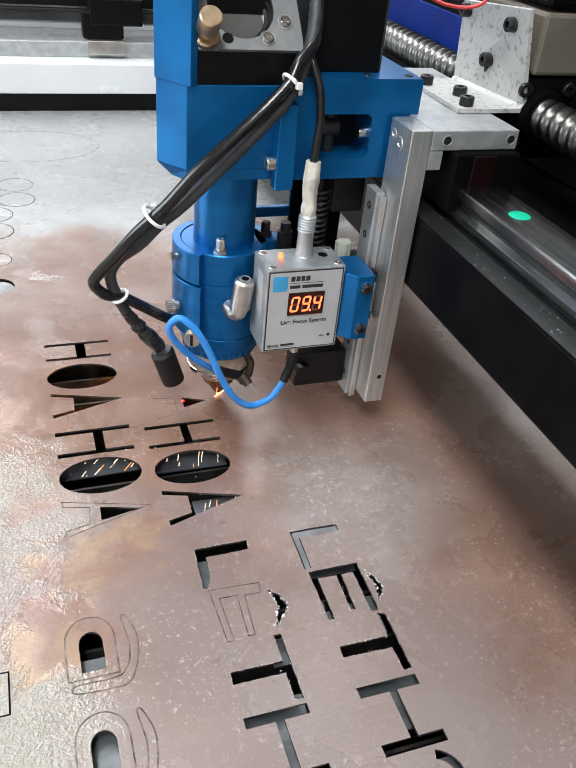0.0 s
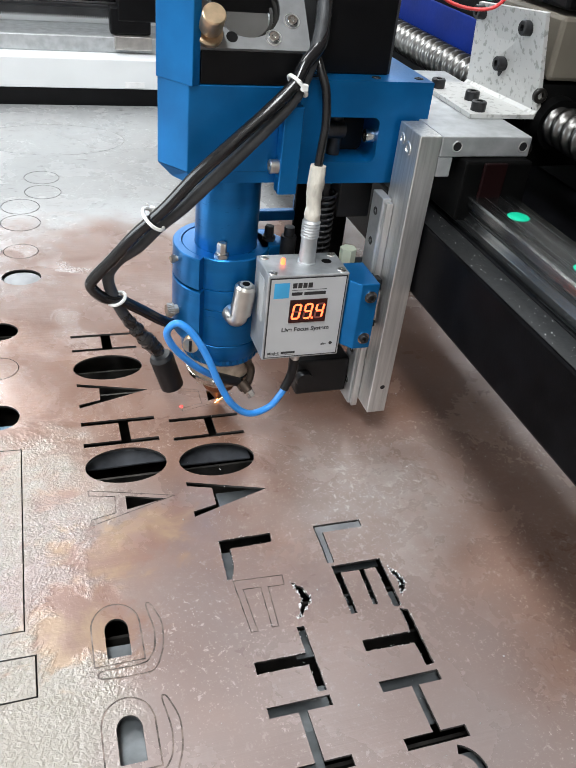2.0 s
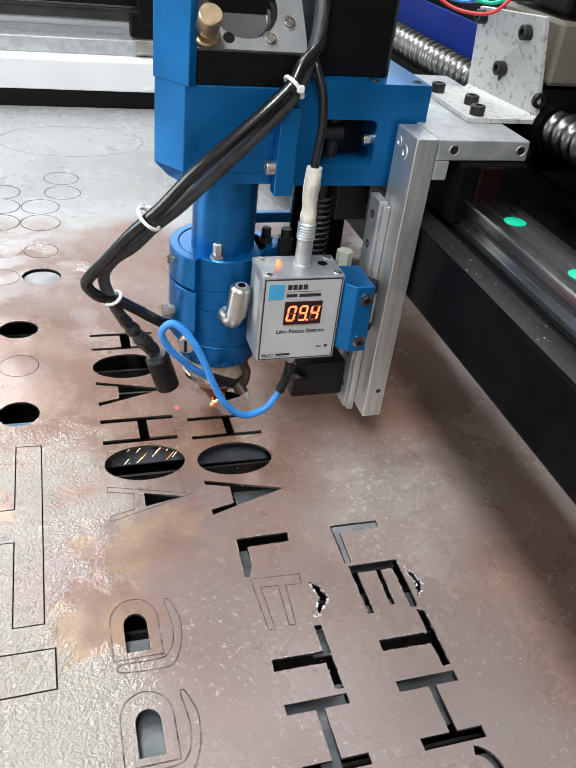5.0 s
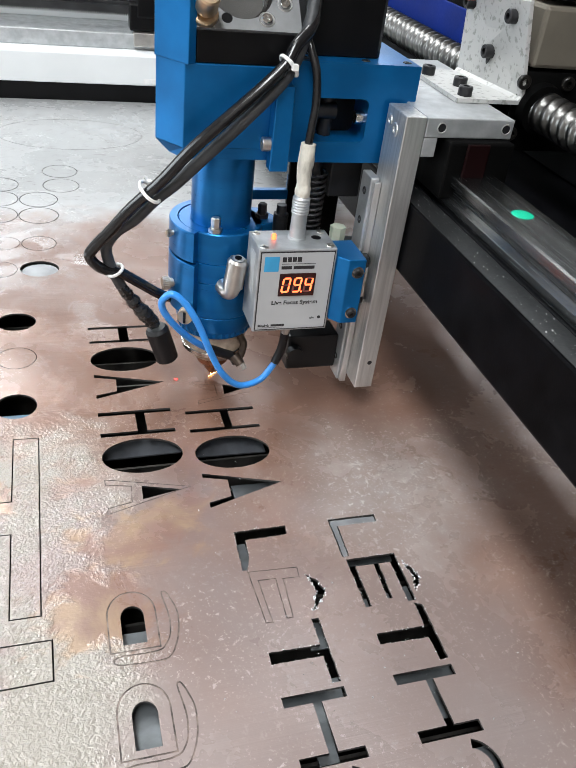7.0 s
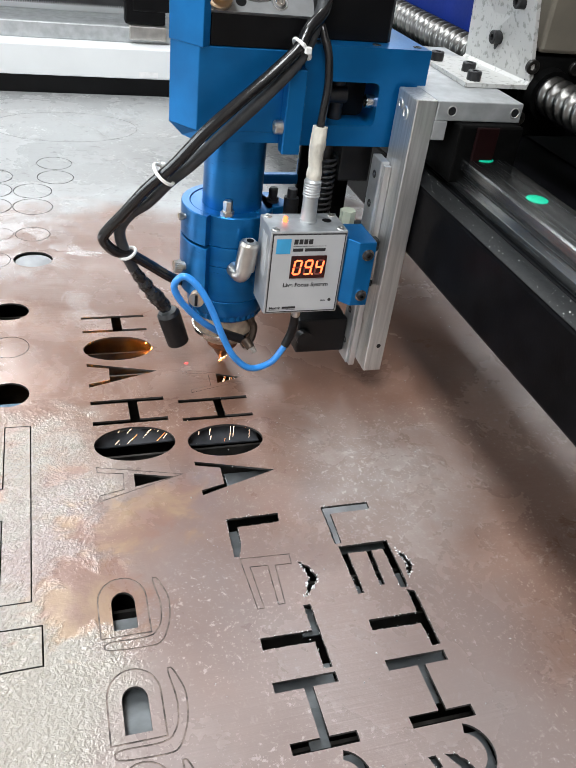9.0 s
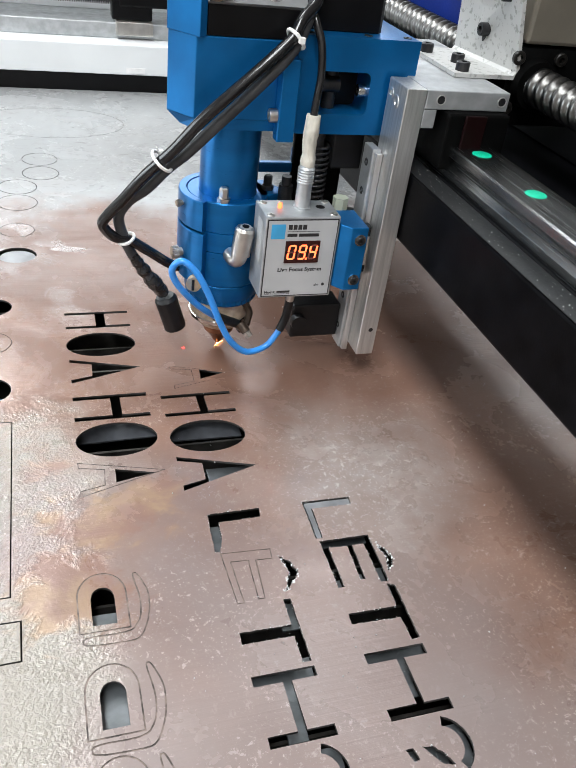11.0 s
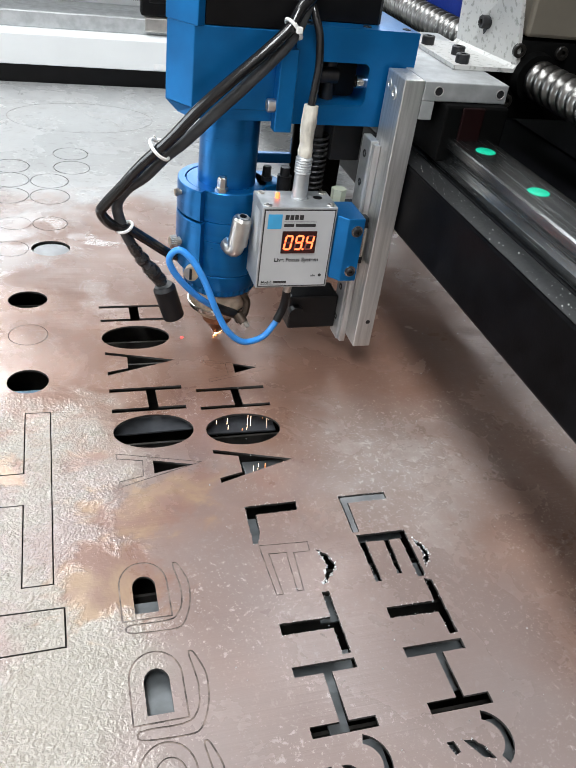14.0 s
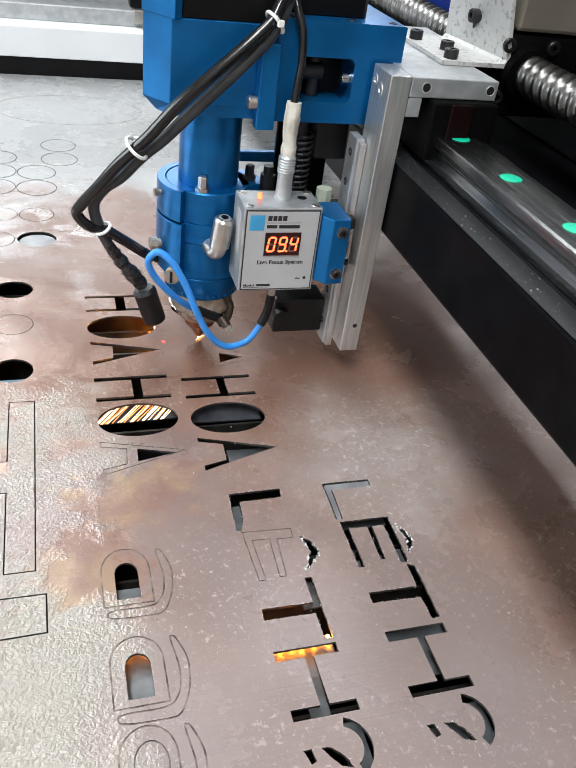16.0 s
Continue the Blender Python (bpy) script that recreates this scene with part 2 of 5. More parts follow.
BLACK_DUSTY = material("dusty_black_beam", (0.0025, 0.0025, 0.003), 0.32, 0.0, 0.25, 60, 0.06, 900, second=(0.005, 0.005, 0.006), second_amount=0.9, spec=0.05)
LEDGE = material("dust_on_black", (0.005, 0.0055, 0.006), 0.45, 0.0, 0.3, 500, 0.1, 900, second=(0.02, 0.021, 0.022), second_amount=0.7)
OXIDE = material("black_oxide_screw", (0.03, 0.03, 0.032), 0.42, 0.6, 0.2, 200)
GREASE = material("greasy_dark_steel", (0.009, 0.008, 0.007), 0.38, 0.1, 0.3, 60, 0.15, 300, spec=0.3)
RUBBER = material("black_cable_sheath", (0.007, 0.007, 0.008), 0.2, 0.0, 0.2, 120, 0.06, 500)
SLEEVE = material("grey_braided_sleeve", (0.035, 0.038, 0.042), 0.5, 0.0, 0.2, 120, 0.3, 900)
TAPE_BLACK = material("wrinkled_black_tape", (0.016, 0.016, 0.016), 0.25, 0.0, 0.2, 90, 0.8, 160)
TAPE = material("cream_paper_tape", (0.60, 0.57, 0.50), 0.7, 0.0, 0.2, 120, 1.0, 330, stretch=(1, 1, 0.4))
HOSE = material("blue_air_hose", (0.03, 0.25, 0.72), 0.3, 0.0, 0.08, 60, coat=0.3)
WHITE_NYLON = material("white_nylon", (0.78, 0.78, 0.76), 0.4)
CREAM = material("cream_nylon", (0.42, 0.45, 0.36), 0.45)
CERAMIC = material("sooty_cream_ceramic", (0.40, 0.31, 0.23), 0.35, 0, 0.35, 90)
PLASTIC = material("black_plastic", (0.006, 0.006, 0.007), 0.45, 0, 0.2, 90, 0.05, 500, spec=0.35)
LABEL = material("printed_grey_label", (0.44, 0.45, 0.46), 0.42, 0.15, 0.04, 30)
INK = material("black_ink", (0.015, 0.015, 0.016), 0.5)
CYAN = material("cyan_print", (0.05, 0.36, 0.66), 0.45)
DISPLAY = material("dark_red_display", (0.03, 0.006, 0.005), 0.15)
UNLIT = material("unlit_segment", (0.16, 0.05, 0.04), 0.4)
RED_GLOW = material("red_segment_glow", (0.9, 0.2, 0.1), 0.4, emit=(1.0, 0.11, 0.03), power=4.5)
ORANGE_GLOW = material("orange_indicator_glow", (0.9, 0.3, 0.1), 0.3, emit=(1.0, 0.09, 0.02), power=4)
SPARK = material("cutting_spark_glow", (1, 0.6, 0.3), 0.4, emit=(1.0, 0.42, 0.12), power=45)
WHITE_HOT = material("white_hot_spark", (1, 0.8, 0.6), 0.4, emit=(1.0, 0.70, 0.50), power=4.5)
YELLOW_HOT = material("orange_spark", (1, 0.5, 0.2), 0.4, emit=(1.0, 0.27, 0.06), power=1.3)
SHOWER_GLOW = material("spark_shower_glow", (1, 0.4, 0.1), 0.4, emit=(1.0, 0.30, 0.03), power=60)
FIERCE_GLOW = material("fierce_spark_glow", (1, 0.4, 0.1), 0.4, emit=(1.0, 0.30, 0.03), power=300)
POINTER = material("red_pointer_glow", (1, 0.1, 0.1), 0.4, emit=(1.0, 0.006, 0.004), power=14)
GREEN = material("green_plastic_cap", (0.0, 0.42, 0.24), 0.4, 0.0, 0.1, 90)
WHITE_PAINT = material("white_painted_beam", (0.70, 0.72, 0.73), 0.35, 0, 0.05, 6, 0.05, 200)
PAPER = material("white_paper", (0.85, 0.85, 0.85), 0.6)
RACK = material("dark_rack_steel", (0.035, 0.036, 0.038), 0.4, 0.5, 0.2, 40)
NAVY = material("navy_cover", (0.0008, 0.012, 0.12), 0.5, 0.0, 0.1, 30, spec=0.12)
BEIGE = material("beige_casing", (0.13, 0.115, 0.092), 0.5, 0.1, 0.08, 40, 0.05, 500)
SLAT = material("sooty_slat_steel", (0.07, 0.065, 0.06), 0.32, 0.8, 0.4, 40, 0.15, 200)
OFFCUT_DARK = material("dark_offcut", (0.035, 0.037, 0.042), 0.6, 0.0, 0.3, 60, 0.1, 200, spec=0.12)
OFFCUT = material("shiny_offcut", (0.185, 0.20, 0.21), 0.36, 0.8, 0.15, 60, 0.05, 200, stretch=(1, 2, 1))
CUTOUT = material("grey_cutout", (0.26, 0.265, 0.275), 0.34, 0.35, 0.2, 60, 0.05, 300)
# steel offcut with the sky's blue reflection as its base colour
OFFCUT_SKY = material("sky_blue_offcut", (0.015, 0.075, 0.13), 0.3, 0.2, 0.25, 60, 0.1, 200)
DARK_BED = material("dark_bed", (0.012, 0.012, 0.013), 0.6, 0, 0.3, 10)
WALL = material("grey_plaster", (0.42, 0.38, 0.35), 0.8, 0, 0.08, 2)
CEIL = material("brownish_ceiling", (0.30, 0.25, 0.22), 0.85, 0, 0.08, 2)
FLOOR = material("concrete_floor", (0.25, 0.24, 0.23), 0.6, 0, 0.15, 4, 0.1, 60)
RED_WIRE = material("red_wire", (0.55, 0.03, 0.03), 0.4)
RED_DARK = material("dark_red_panel", (0.005, 0.0006, 0.0008), 0.5, spec=0.1)


# ---- shape helpers, in millimetres ----
def V(x, y, z):
    return Vector((x, y, z)) * 0.001


def part(name, bm, mat, parent=None, label=""):
    me = bpy.data.meshes.new(name)
    bm.to_mesh(me)
    bm.free()
    me.materials.append(mat)
    ob = new(name, me)
    if parent:
        ob.parent = parent
    if label:
        ob["label"] = label
    return ob


def smooth(ob, angle=35):
    for p in ob.data.polygons:
        p.use_smooth = True
    ob.data.set_sharp_from_angle(angle=radians(angle))
    return ob


def block(bm, x0, x1, y0, y1, z0, z1, r=0.6):
    made = bmesh.ops.create_cube(bm, size=1)["verts"]
    lo, hi = V(x0, y0, z0), V(x1, y1, z1)
    for v in made:
        v.co = Vector([lo[i] + (v.co[i] + 0.5) * (hi[i] - lo[i]) for i in range(3)])
    if r:
        edges = list({e for v in made for e in v.link_edges})
        bmesh.ops.bevel(bm, geom=edges, offset=r * 0.001, segments=2, affect="EDGES", profile=0.5)


def rod(bm, a, b, r0, r1=None, seg=24):
    a, b = V(*a), V(*b)
    d = b - a
    m = Matrix.Translation((a + b) / 2) @ d.to_track_quat("Z", "Y").to_matrix().to_4x4()
    bmesh.ops.create_cone(bm, cap_ends=True, segments=seg, radius1=r0 * 0.001, radius2=(r0 if r1 is None else r1) * 0.001,
                          depth=d.length, matrix=m)


def lathe(bm, cx, cy, profile, seg=64, a0=0, a1=360):
    """Turn (radius, z) pairs about an upright axis."""
    full = a1 - a0 >= 360
    cols = []
    for k in range(seg if full else seg + 1):
        a = radians(a0 + (a1 - a0) * k / seg)
        cols.append([bm.verts.new(V(cx + r * math.cos(a), cy + r * math.sin(a), z)) for r, z in profile])
    count = len(cols)
    for k in range(count if full else count - 1):
        p, q = cols[k], cols[(k + 1) % count]
        for i in range(len(profile) - 1):
            bm.faces.new((p[i], q[i], q[i + 1], p[i + 1]))
    if not full:
        bm.faces.new(list(reversed(cols[0])))
        bm.faces.new(cols[-1])


def prism(bm, pts, z0, z1, r=0.5):
    lo = [bm.verts.new(V(x, y, z0)) for x, y in pts]
    hi = [bm.verts.new(V(x, y, z1)) for x, y in pts]
    bm.faces.new(list(reversed(lo)))
    bm.faces.new(hi)
    for i in range(len(pts)):
        j = (i + 1) % len(pts)
        bm.faces.new((lo[i], lo[j], hi[j], hi[i]))
    if r:
        edges = list({e for v in lo + hi for e in v.link_edges})
        bmesh.ops.bevel(bm, geom=edges, offset=r * 0.001, segments=2, affect="EDGES", profile=0.5)


def spline(pts, steps=8):
    out = []
    p = [Vector(q) for q in pts]
    p = [2 * p[0] - p[1]] + p + [2 * p[-1] - p[-2]]
    for i in range(1, len(p) - 2):
        for k in range(steps):
            t = k / steps
            a, b, c, d = p[i - 1:i + 3]
            out.append(0.5 * (2 * b + (c - a) * t + (2 * a - 5 * b + 4 * c - d) * t * t + (3 * b - a - 3 * c + d) * t ** 3))
    out.append(p[-2])
    return out


def pipe(bm, pts, r, steps=8, seg=14, wobble=0.0):
    path = spline(pts, steps)
    rings = []
    side = None
    for i, c in enumerate(path):
        d = (path[min(i + 1, len(path) - 1)] - path[max(i - 1, 0)]).normalized()
        side = d.orthogonal().normalized() if side is None else (side - d * side.dot(d)).normalized()
        up = d.cross(side)
        rr = r * (1 + wobble * noise.noise(c * 0.15))
        rings.append([bm.verts.new((c + (side * math.cos(a) + up * math.sin(a)) * rr * (1 + wobble * 0.5 * noise.noise(c * 0.3 + Vector((a, 0, 0))))) * 0.001)
                      for a in [2 * math.pi * k / seg for k in range(seg)]])
    for p, q in zip(rings, rings[1:]):
        for k in range(seg):
            bm.faces.new((p[k], p[(k + 1) % seg], q[(k + 1) % seg], q[k]))
    bm.faces.new(list(reversed(rings[0])))
    bm.faces.new(rings[-1])


def hexed(bm, a, b, r, depth=0.55, hexr=0.5, seg=20):
    """A socket-head screw from a to b, with the hexagon socket sunk in at b."""
    a, b = Vector(a), Vector(b)
    d = (b - a).normalized()
    s = d.orthogonal().normalized()
    u = d.cross(s)

    def ring(c, rad, count):
        return [bm.verts.new((c + (s * math.cos(2 * math.pi * k / count) + u * math.sin(2 * math.pi * k / count)) * rad) * 0.001) for k in range(count)]

    n12 = 24
    c0, c1, c2 = ring(a, r, n12), ring(b - d * r * 0.12, r, n12), ring(b, r * 0.88, n12)
    hx = []
    for k in range(n12):
        ang = 2 * math.pi * k / n12
        m = (ang % (math.pi / 3)) - math.pi / 6
        rad = r * hexr * math.cos(math.pi / 6) / math.cos(m)
        hx.append((s * math.cos(ang) + u * math.sin(ang)) * rad)
    h0 = [bm.verts.new((b + q) * 0.001) for q in hx]
    h1 = [bm.verts.new((b + q - d * r * depth) * 0.001) for q in hx]
    for p, q in ((c0, c1), (c1, c2), (c2, h0), (h0, h1)):
        for k in range(n12):
            j = (k + 1) % n12
            bm.faces.new((p[k], p[j], q[j], q[k]))
    bm.faces.new(list(reversed(c0)))
    bm.faces.new(h1)


def B():
    return bmesh.new()


def screw(parent, a, b, r, mat=STEEL, name="screw", label=""):
    bm = B()
    hexed(bm, a, b, r)
    return smooth(part(name, bm, mat, parent, label))


def simple(name, mat, parent, maker, *args, label="", round_it=False, **kw):
    bm = B()
    maker(bm, *args, **kw)
    ob = part(name, bm, mat, parent, label)
    return smooth(ob) if round_it else ob


def thing(name, label, category, group=""):
    return tagged(new(name), label, category, group)


def lettering(name, text, size, mat, parent, place, width=None):
    """Raised print lying on an upright face that looks along -y."""
    cu = bpy.data.curves.new(name, "FONT")
    cu.body, cu.size, cu.extrude, cu.offset = text, size * 0.001, 0.00004, size * 0.00003
    tmp = new(name, cu)
    bpy.context.view_layer.update()
    me = bpy.data.meshes.new_from_object(tmp.evaluated_get(bpy.context.evaluated_depsgraph_get()))
    bpy.data.objects.remove(tmp)
    w = max(v.co.x for v in me.vertices) - min(v.co.x for v in me.vertices)
    k = width * 0.001 / w if width else 1
    for v in me.vertices:
        v.co = Vector((v.co.x * k, -v.co.z, v.co.y)) + V(*place)
    me.materials.clear()
    me.materials.append(mat)
    ob = new(name, me)
    ob.parent = parent
    return ob


# ---- the hall ----
def slab(name, mat, x0, x1, y0, y1, z0, z1):
    return tagged(simple(name, mat, None, block, x0, x1, y0, y1, z0, z1, r=0), kind="structure")


def hall():
    slab("floor", FLOOR, -4100, 4100, -3200, 6200, -900, -800)
    # the roof is open at its skylights and over the added rear fill lamp
    bm = B()
    for x0, x1, y0, y1 in ((-4100, -1400, -3200, 6200), (-600, 1050, -3200, 6200), (3350, 4100, -3200, 6200), (1050, 3350, -3200, 2100), (1050, 3350, 5100, 6200), (-1400, -600, -3200, -2720), (-1400, -600, -280, 680), (-1400, -600, 5120, 6200)):
        block(bm, x0, x1, y0, y1, 3300, 3400, r=0)
    tagged(part("ceiling", bm, CEIL), kind="structure")
    bm = B()
    for x0, x1, z0, z1 in ((-4100, 4100, -800, 1200), (-4100, 4100, 2600, 3300), (-4100, -2850, 1200, 2600), (2850, 4100, 1200, 2600)):
        block(bm, x0, x1, 6000, 6200, z0, z1, r=0)
    tagged(part("wall_north", bm, WALL), kind="structure")
    bm = B()
    for y0, y1, z0, z1 in ((-3000, 6000, -800, 800), (-3000, 6000, 2400, 3300), (-3000, -1450, 800, 2400), (2650, 6000, 800, 2400)):
        block(bm, -4100, -3950, y0, y1, z0, z1, r=0)
    tagged(part("wall_west", bm, WALL), kind="structure")
    slab("wall_east", WALL, 3950, 4100, -3000, 6000, -800, 3300)
    bm = B()
    for x0, x1, z0, z1 in ((-4100, 4100, -800, 3300),):
        block(bm, x0, x1, -3200, -3000, z0, z1, r=0)
    tagged(part("wall_south", bm, WALL), kind="structure")


# ---- the sheet, with the letters cut out of it ----
def bars_h(x0, x1, y1, y0, bar, c0, c1):
    return [(x0, y1), (x1, y1), (x1, y1 - bar), (c1, y1 - bar), (c1, y0 + bar), (x1, y0 + bar), (x1, y0), (x0, y0), (x0, y0 + bar),
            (c0, y0 + bar), (c0, y1 - bar), (x0, y1 - bar)]


def oval(cx, cy, rx, ry, seg=40):
    return [(cx + rx * math.cos(2 * math.pi * k / seg), cy + ry * math.sin(2 * math.pi * k / seg)) for k in range(seg)]


def arc_band(cx, cy, ro, ri, a0, a1, seg=12):
    out = [(cx + ro * math.cos(radians(a0 + (a1 - a0) * k / seg)), cy + ro * 1.04 * math.sin(radians(a0 + (a1 - a0) * k / seg))) for k in range(seg + 1)]
    back = [(cx + ri * math.cos(radians(a1 + (a0 - a1) * k / seg)), cy + ri * 1.04 * math.sin(radians(a1 + (a0 - a1) * k / seg))) for k in range(seg + 1)]
    return out + back


def letter_a(x, y, w, h):
    """An A lying on its side, its tip pointing along +x."""
    return [(x, y), (x + w, y - 0.48 * h), (x, y - h), (x, y - 0.86 * h), (x + 0.3 * w, y - 0.74 * h), (x + 0.31 * w, y - 0.26 * h), (x, y - 0.12 * h)]


def arch(cx, half, top, low, seg=12):
    r = half
    return [(cx - half, low), (cx + half, low)] + [(cx + half * math.cos(math.pi * k / seg), top - r * 1.15 + r * 1.15 * math.sin(math.pi * k / seg)) for k in range(seg + 1)]


def grown(poly, d):
    """The outline moved outwards by d."""
    area = sum(a[0] * b[1] - b[0] * a[1] for a, b in zip(poly, poly[1:] + poly[:1]))
    s = 1 if area > 0 else -1
    out = []
    count = len(poly)
    for i in range(count):
        p, q, r = Vector(poly[i - 1]), Vector(poly[i]), Vector(poly[(i + 1) % count])
        n1 = Vector(((q - p).y, -(q - p).x)).normalized() * s
        n2 = Vector(((r - q).y, -(r - q).x)).normalized() * s
        m = (n1 + n2)
        m = m / max(m.length_squared / 2, 0.25)
        out.append(tuple(q + m * d))
    return out


def rough_edge(poly, amount, rnd):
    out = []
    for a, b in zip(poly, poly[1:] + poly[:1]):
        a, b = Vector(a), Vector(b)
        steps = max(1, int((b - a).length / 1.6))
        for k in range(steps):
            q = a.lerp(b, k / steps)
            out.append((q.x + rnd.uniform(-amount, amount), q.y + rnd.uniform(-amount, amount)))
    return out


def rounded(poly, times=2):
    """Cut the corners of a closed outline."""
    for _ in range(times):
        out = []
        for i, (x, y) in enumerate(poly):
            u, v = poly[(i + 1) % len(poly)]
            out += [(x * 0.8 + u * 0.2, y * 0.8 + v * 0.2), (x * 0.2 + u * 0.8, y * 0.2 + v * 0.8)]
        poly = out
    return poly


def sheet():
    rnd = random.Random(4)
    holes = [
        bars_h(-102.7, -52.8, 380.6, 356.6, 3.2, -79.3, -71.8), oval(-77.8, 332.5, 25.8, 16.4), letter_a(-102.4, 313.4, 50, 30),
        bars_h(-102.8, -52.5, 266.6, 239.6, 4.0, -77.8, -71.2), oval(-77.4, 218.2, 26.2, 17),
        [(-81.6, 189.2), (-57.5, 182.6), (-82, 177.3)],
        bars_h(-42.8, 6.8, 260.6, 236.6, 3.4, -18.2, -12.4), oval(-18, 213.4, 25.4, 16.3), letter_a(-42.6, 194.6, 49.6, 31.2),
        [(-9.7, 290), (7.6, 283.8), (-10.6, 278)],
        rough_edge([(-33, 141.3), (-1, 141.4), (-2, 134.4), (-27.6, 133.8), (-28.2, 121), (-31.4, 111.6), (-34.2, 111.8)], 0.25, rnd),
        rough_edge([(0.5, 101.8), (5.5, 97.5), (7.8, 90), (3.5, 83), (-3, 77.8), (1.5, 87), (3.2, 91.5)], 0.7, rnd),
        rough_edge([(-5.2, 73), (-1.2, 73), (-1.4, 34.5), (-6, 34.5), (-5.8, 49.8), (-33.2, 50.2), (-33, 57), (-5.4, 56.8)], 0.2, rnd),
        bars_h(-33.3, -1, 31.6, -5, 5.6, -18.8, -14.2),
        arc_band(-14.5, -20.6, 13.6, 9.2, 72, -62),
        rough_edge([(26.4, 141.6), (57, 141.4), (56.4, 135.2), (31, 135.4), (30, 111.4), (25.7, 111.4)], 0.2, rnd),
        rough_edge([(27.2, 109), (57.6, 109), (57, 74.2), (52.2, 74.2), (52.6, 102.8), (45.4, 102.8), (44.2, 78), (41.4, 78), (42.2, 102.8), (31, 103.4),
                    (30.6, 74.6), (27, 74.4)], 0.15, rnd),
        rough_edge([(60, 101.6), (63.4, 97), (65.8, 90), (63, 84), (59.2, 81), (61.8, 90)], 0.4, rnd),
        rough_edge([(54.8, 72.6), (59.2, 71), (58.8, 36.2), (54.2, 35.8), (53.6, 49.8), (26.2, 50.6), (26.4, 57.2), (54.4, 57.2)], 0.2, rnd),
        bars_h(25.8, 58.6, 32.4, -4.5, 6, 41.4, 45.6),
        arc_band(45.6, -20.6, 13.8, 9.3, 72, -62),
        rough_edge([(26.8, -18.6), (30.6, -18.4), (31.6, -24), (28.9, -25)], 0.2, rnd),
        rough_edge([(35.4, -19), (39.6, -19.4), (44.4, -24), (46.8, -30), (41.6, -28.4)], 0.3, rnd),
        rough_edge([(-32.6, -18.6), (-28.9, -18.4), (-27.9, -24), (-30.6, -25)], 0.2, rnd),
        rough_edge([(-24.2, -19), (-20, -19.4), (-15.2, -24), (-12.8, -30), (-18, -28.4)], 0.3, rnd),
        oval(-157.8, 395, 15.2, 13.4), oval(-156.8, 281.6, 14, 14),
        oval(-138.6, 487, 17, 15)]
    for dy in (0, -55.6):
        holes.append(arch(-97.8, 6.0, 98.8 + dy, 75.4 + dy))
    kerfs = [
        (oval(-157, 342, 14, 14), 0.5), (oval(-138.4, 540, 15.5, 15), 0.7),
        (oval(-171, 541, 15, 14), 0.4), (oval(-173, 487, 15, 15), 0.5),
        ([(-142.7, 244.6), (-157.8, 245.2), (-158, 187), (-190, 187), (-190, 161), (-158, 161), (-158, 101.5), (-143.2, 101.5)], 0.75),
        ([(-138.2, 85), (-138.1, 62.7), (-200, 61.5), (-200, 85.5)], 0.85),
        ([(-31.2, 109.6), (-29.5, 75.2), (-26.5, 75), (-27.6, 103.6), (-17, 103), (-17.8, 76), (-14.8, 76), (-13.4, 102.4), (-4, 102), (-3.4, 108.4)], 0.6),
        ([(-103.2, 197.6), (-52.6, 184.2), (-103.6, 168), (-103, 172.2), (-88.4, 175.6), (-87.6, 190.2), (-103, 193.6)], 0.7),
        ([(-31, 297), (19.6, 282), (-31.4, 268.5), (-31, 272), (-16, 275.6), (-15.4, 290.4), (-31, 293.4)], 0.2)]
    for dy in (0, -55.6, -101.6):
        w = 0.8
        kerfs.append((arch(-98, 12, 107.6 + dy, 72 + dy, 16), w))
        kerfs.append((rounded([(-81, 105 + dy), (-79, 105 + dy), (-74.4, 92 + dy), (-75.6, 78 + dy), (-80, 67 + dy), (-84, 63.5 + dy), (-108.6, 64.6 + dy), (-108.6, 69 + dy),
                       (-85, 68.2 + dy), (-79.6, 76 + dy), (-78.2, 88 + dy)]), w))
    kerfs.append((oval(-97, -11, 7, 10), 0.7))
    for cx, cy in ((-113, 732), (-113, 688), (-137.6, 648), (-137.8, 606), (-178, 650), (-178, 608), (-178, 690), (-218, 640), (-218, 598)):
        kerfs.append((oval(cx, cy, 19, 19.5), 0.9))
    kerfs += [(oval(-95, 868, 92, 60, 64), 0.6)]
    cu = bpy.data.curves.new("sheet", "CURVE")
    cu.dimensions, cu.fill_mode, cu.extrude = "2D", "BOTH", 0.0008
    loops = [[(-900, -500), (1100, -500), (1100, 1022), (-900, 1022)]] + holes
    for poly, w in kerfs:
        loops += [grown(poly, w), poly]
    for poly in loops:
        s = cu.splines.new("POLY")
        s.points.add(len(poly) - 1)
        s.use_cyclic_u = True
        for p, (x, y) in zip(s.points, poly):
            p.co = (x * 0.001, y * 0.001, 0, 1)
    tmp = new("tmp", cu)
    bpy.context.view_layer.update()
    me = bpy.data.meshes.new_from_object(tmp.evaluated_get(bpy.context.evaluated_depsgraph_get()))
    bpy.data.objects.remove(tmp)
    for v in me.vertices:
        v.co.z -= 0.0008
    me.materials.clear()
    me.materials.append(SHEET)
    me.materials.append(KERF)
    for p in me.polygons:
        p.material_index = 0 if abs(p.normal.z) > 0.5 else 1
    ob = new("metal_sheet", me)
    tagged(ob, "copper-toned metal sheet with letters cut out, dusty and scratched", "sheet")
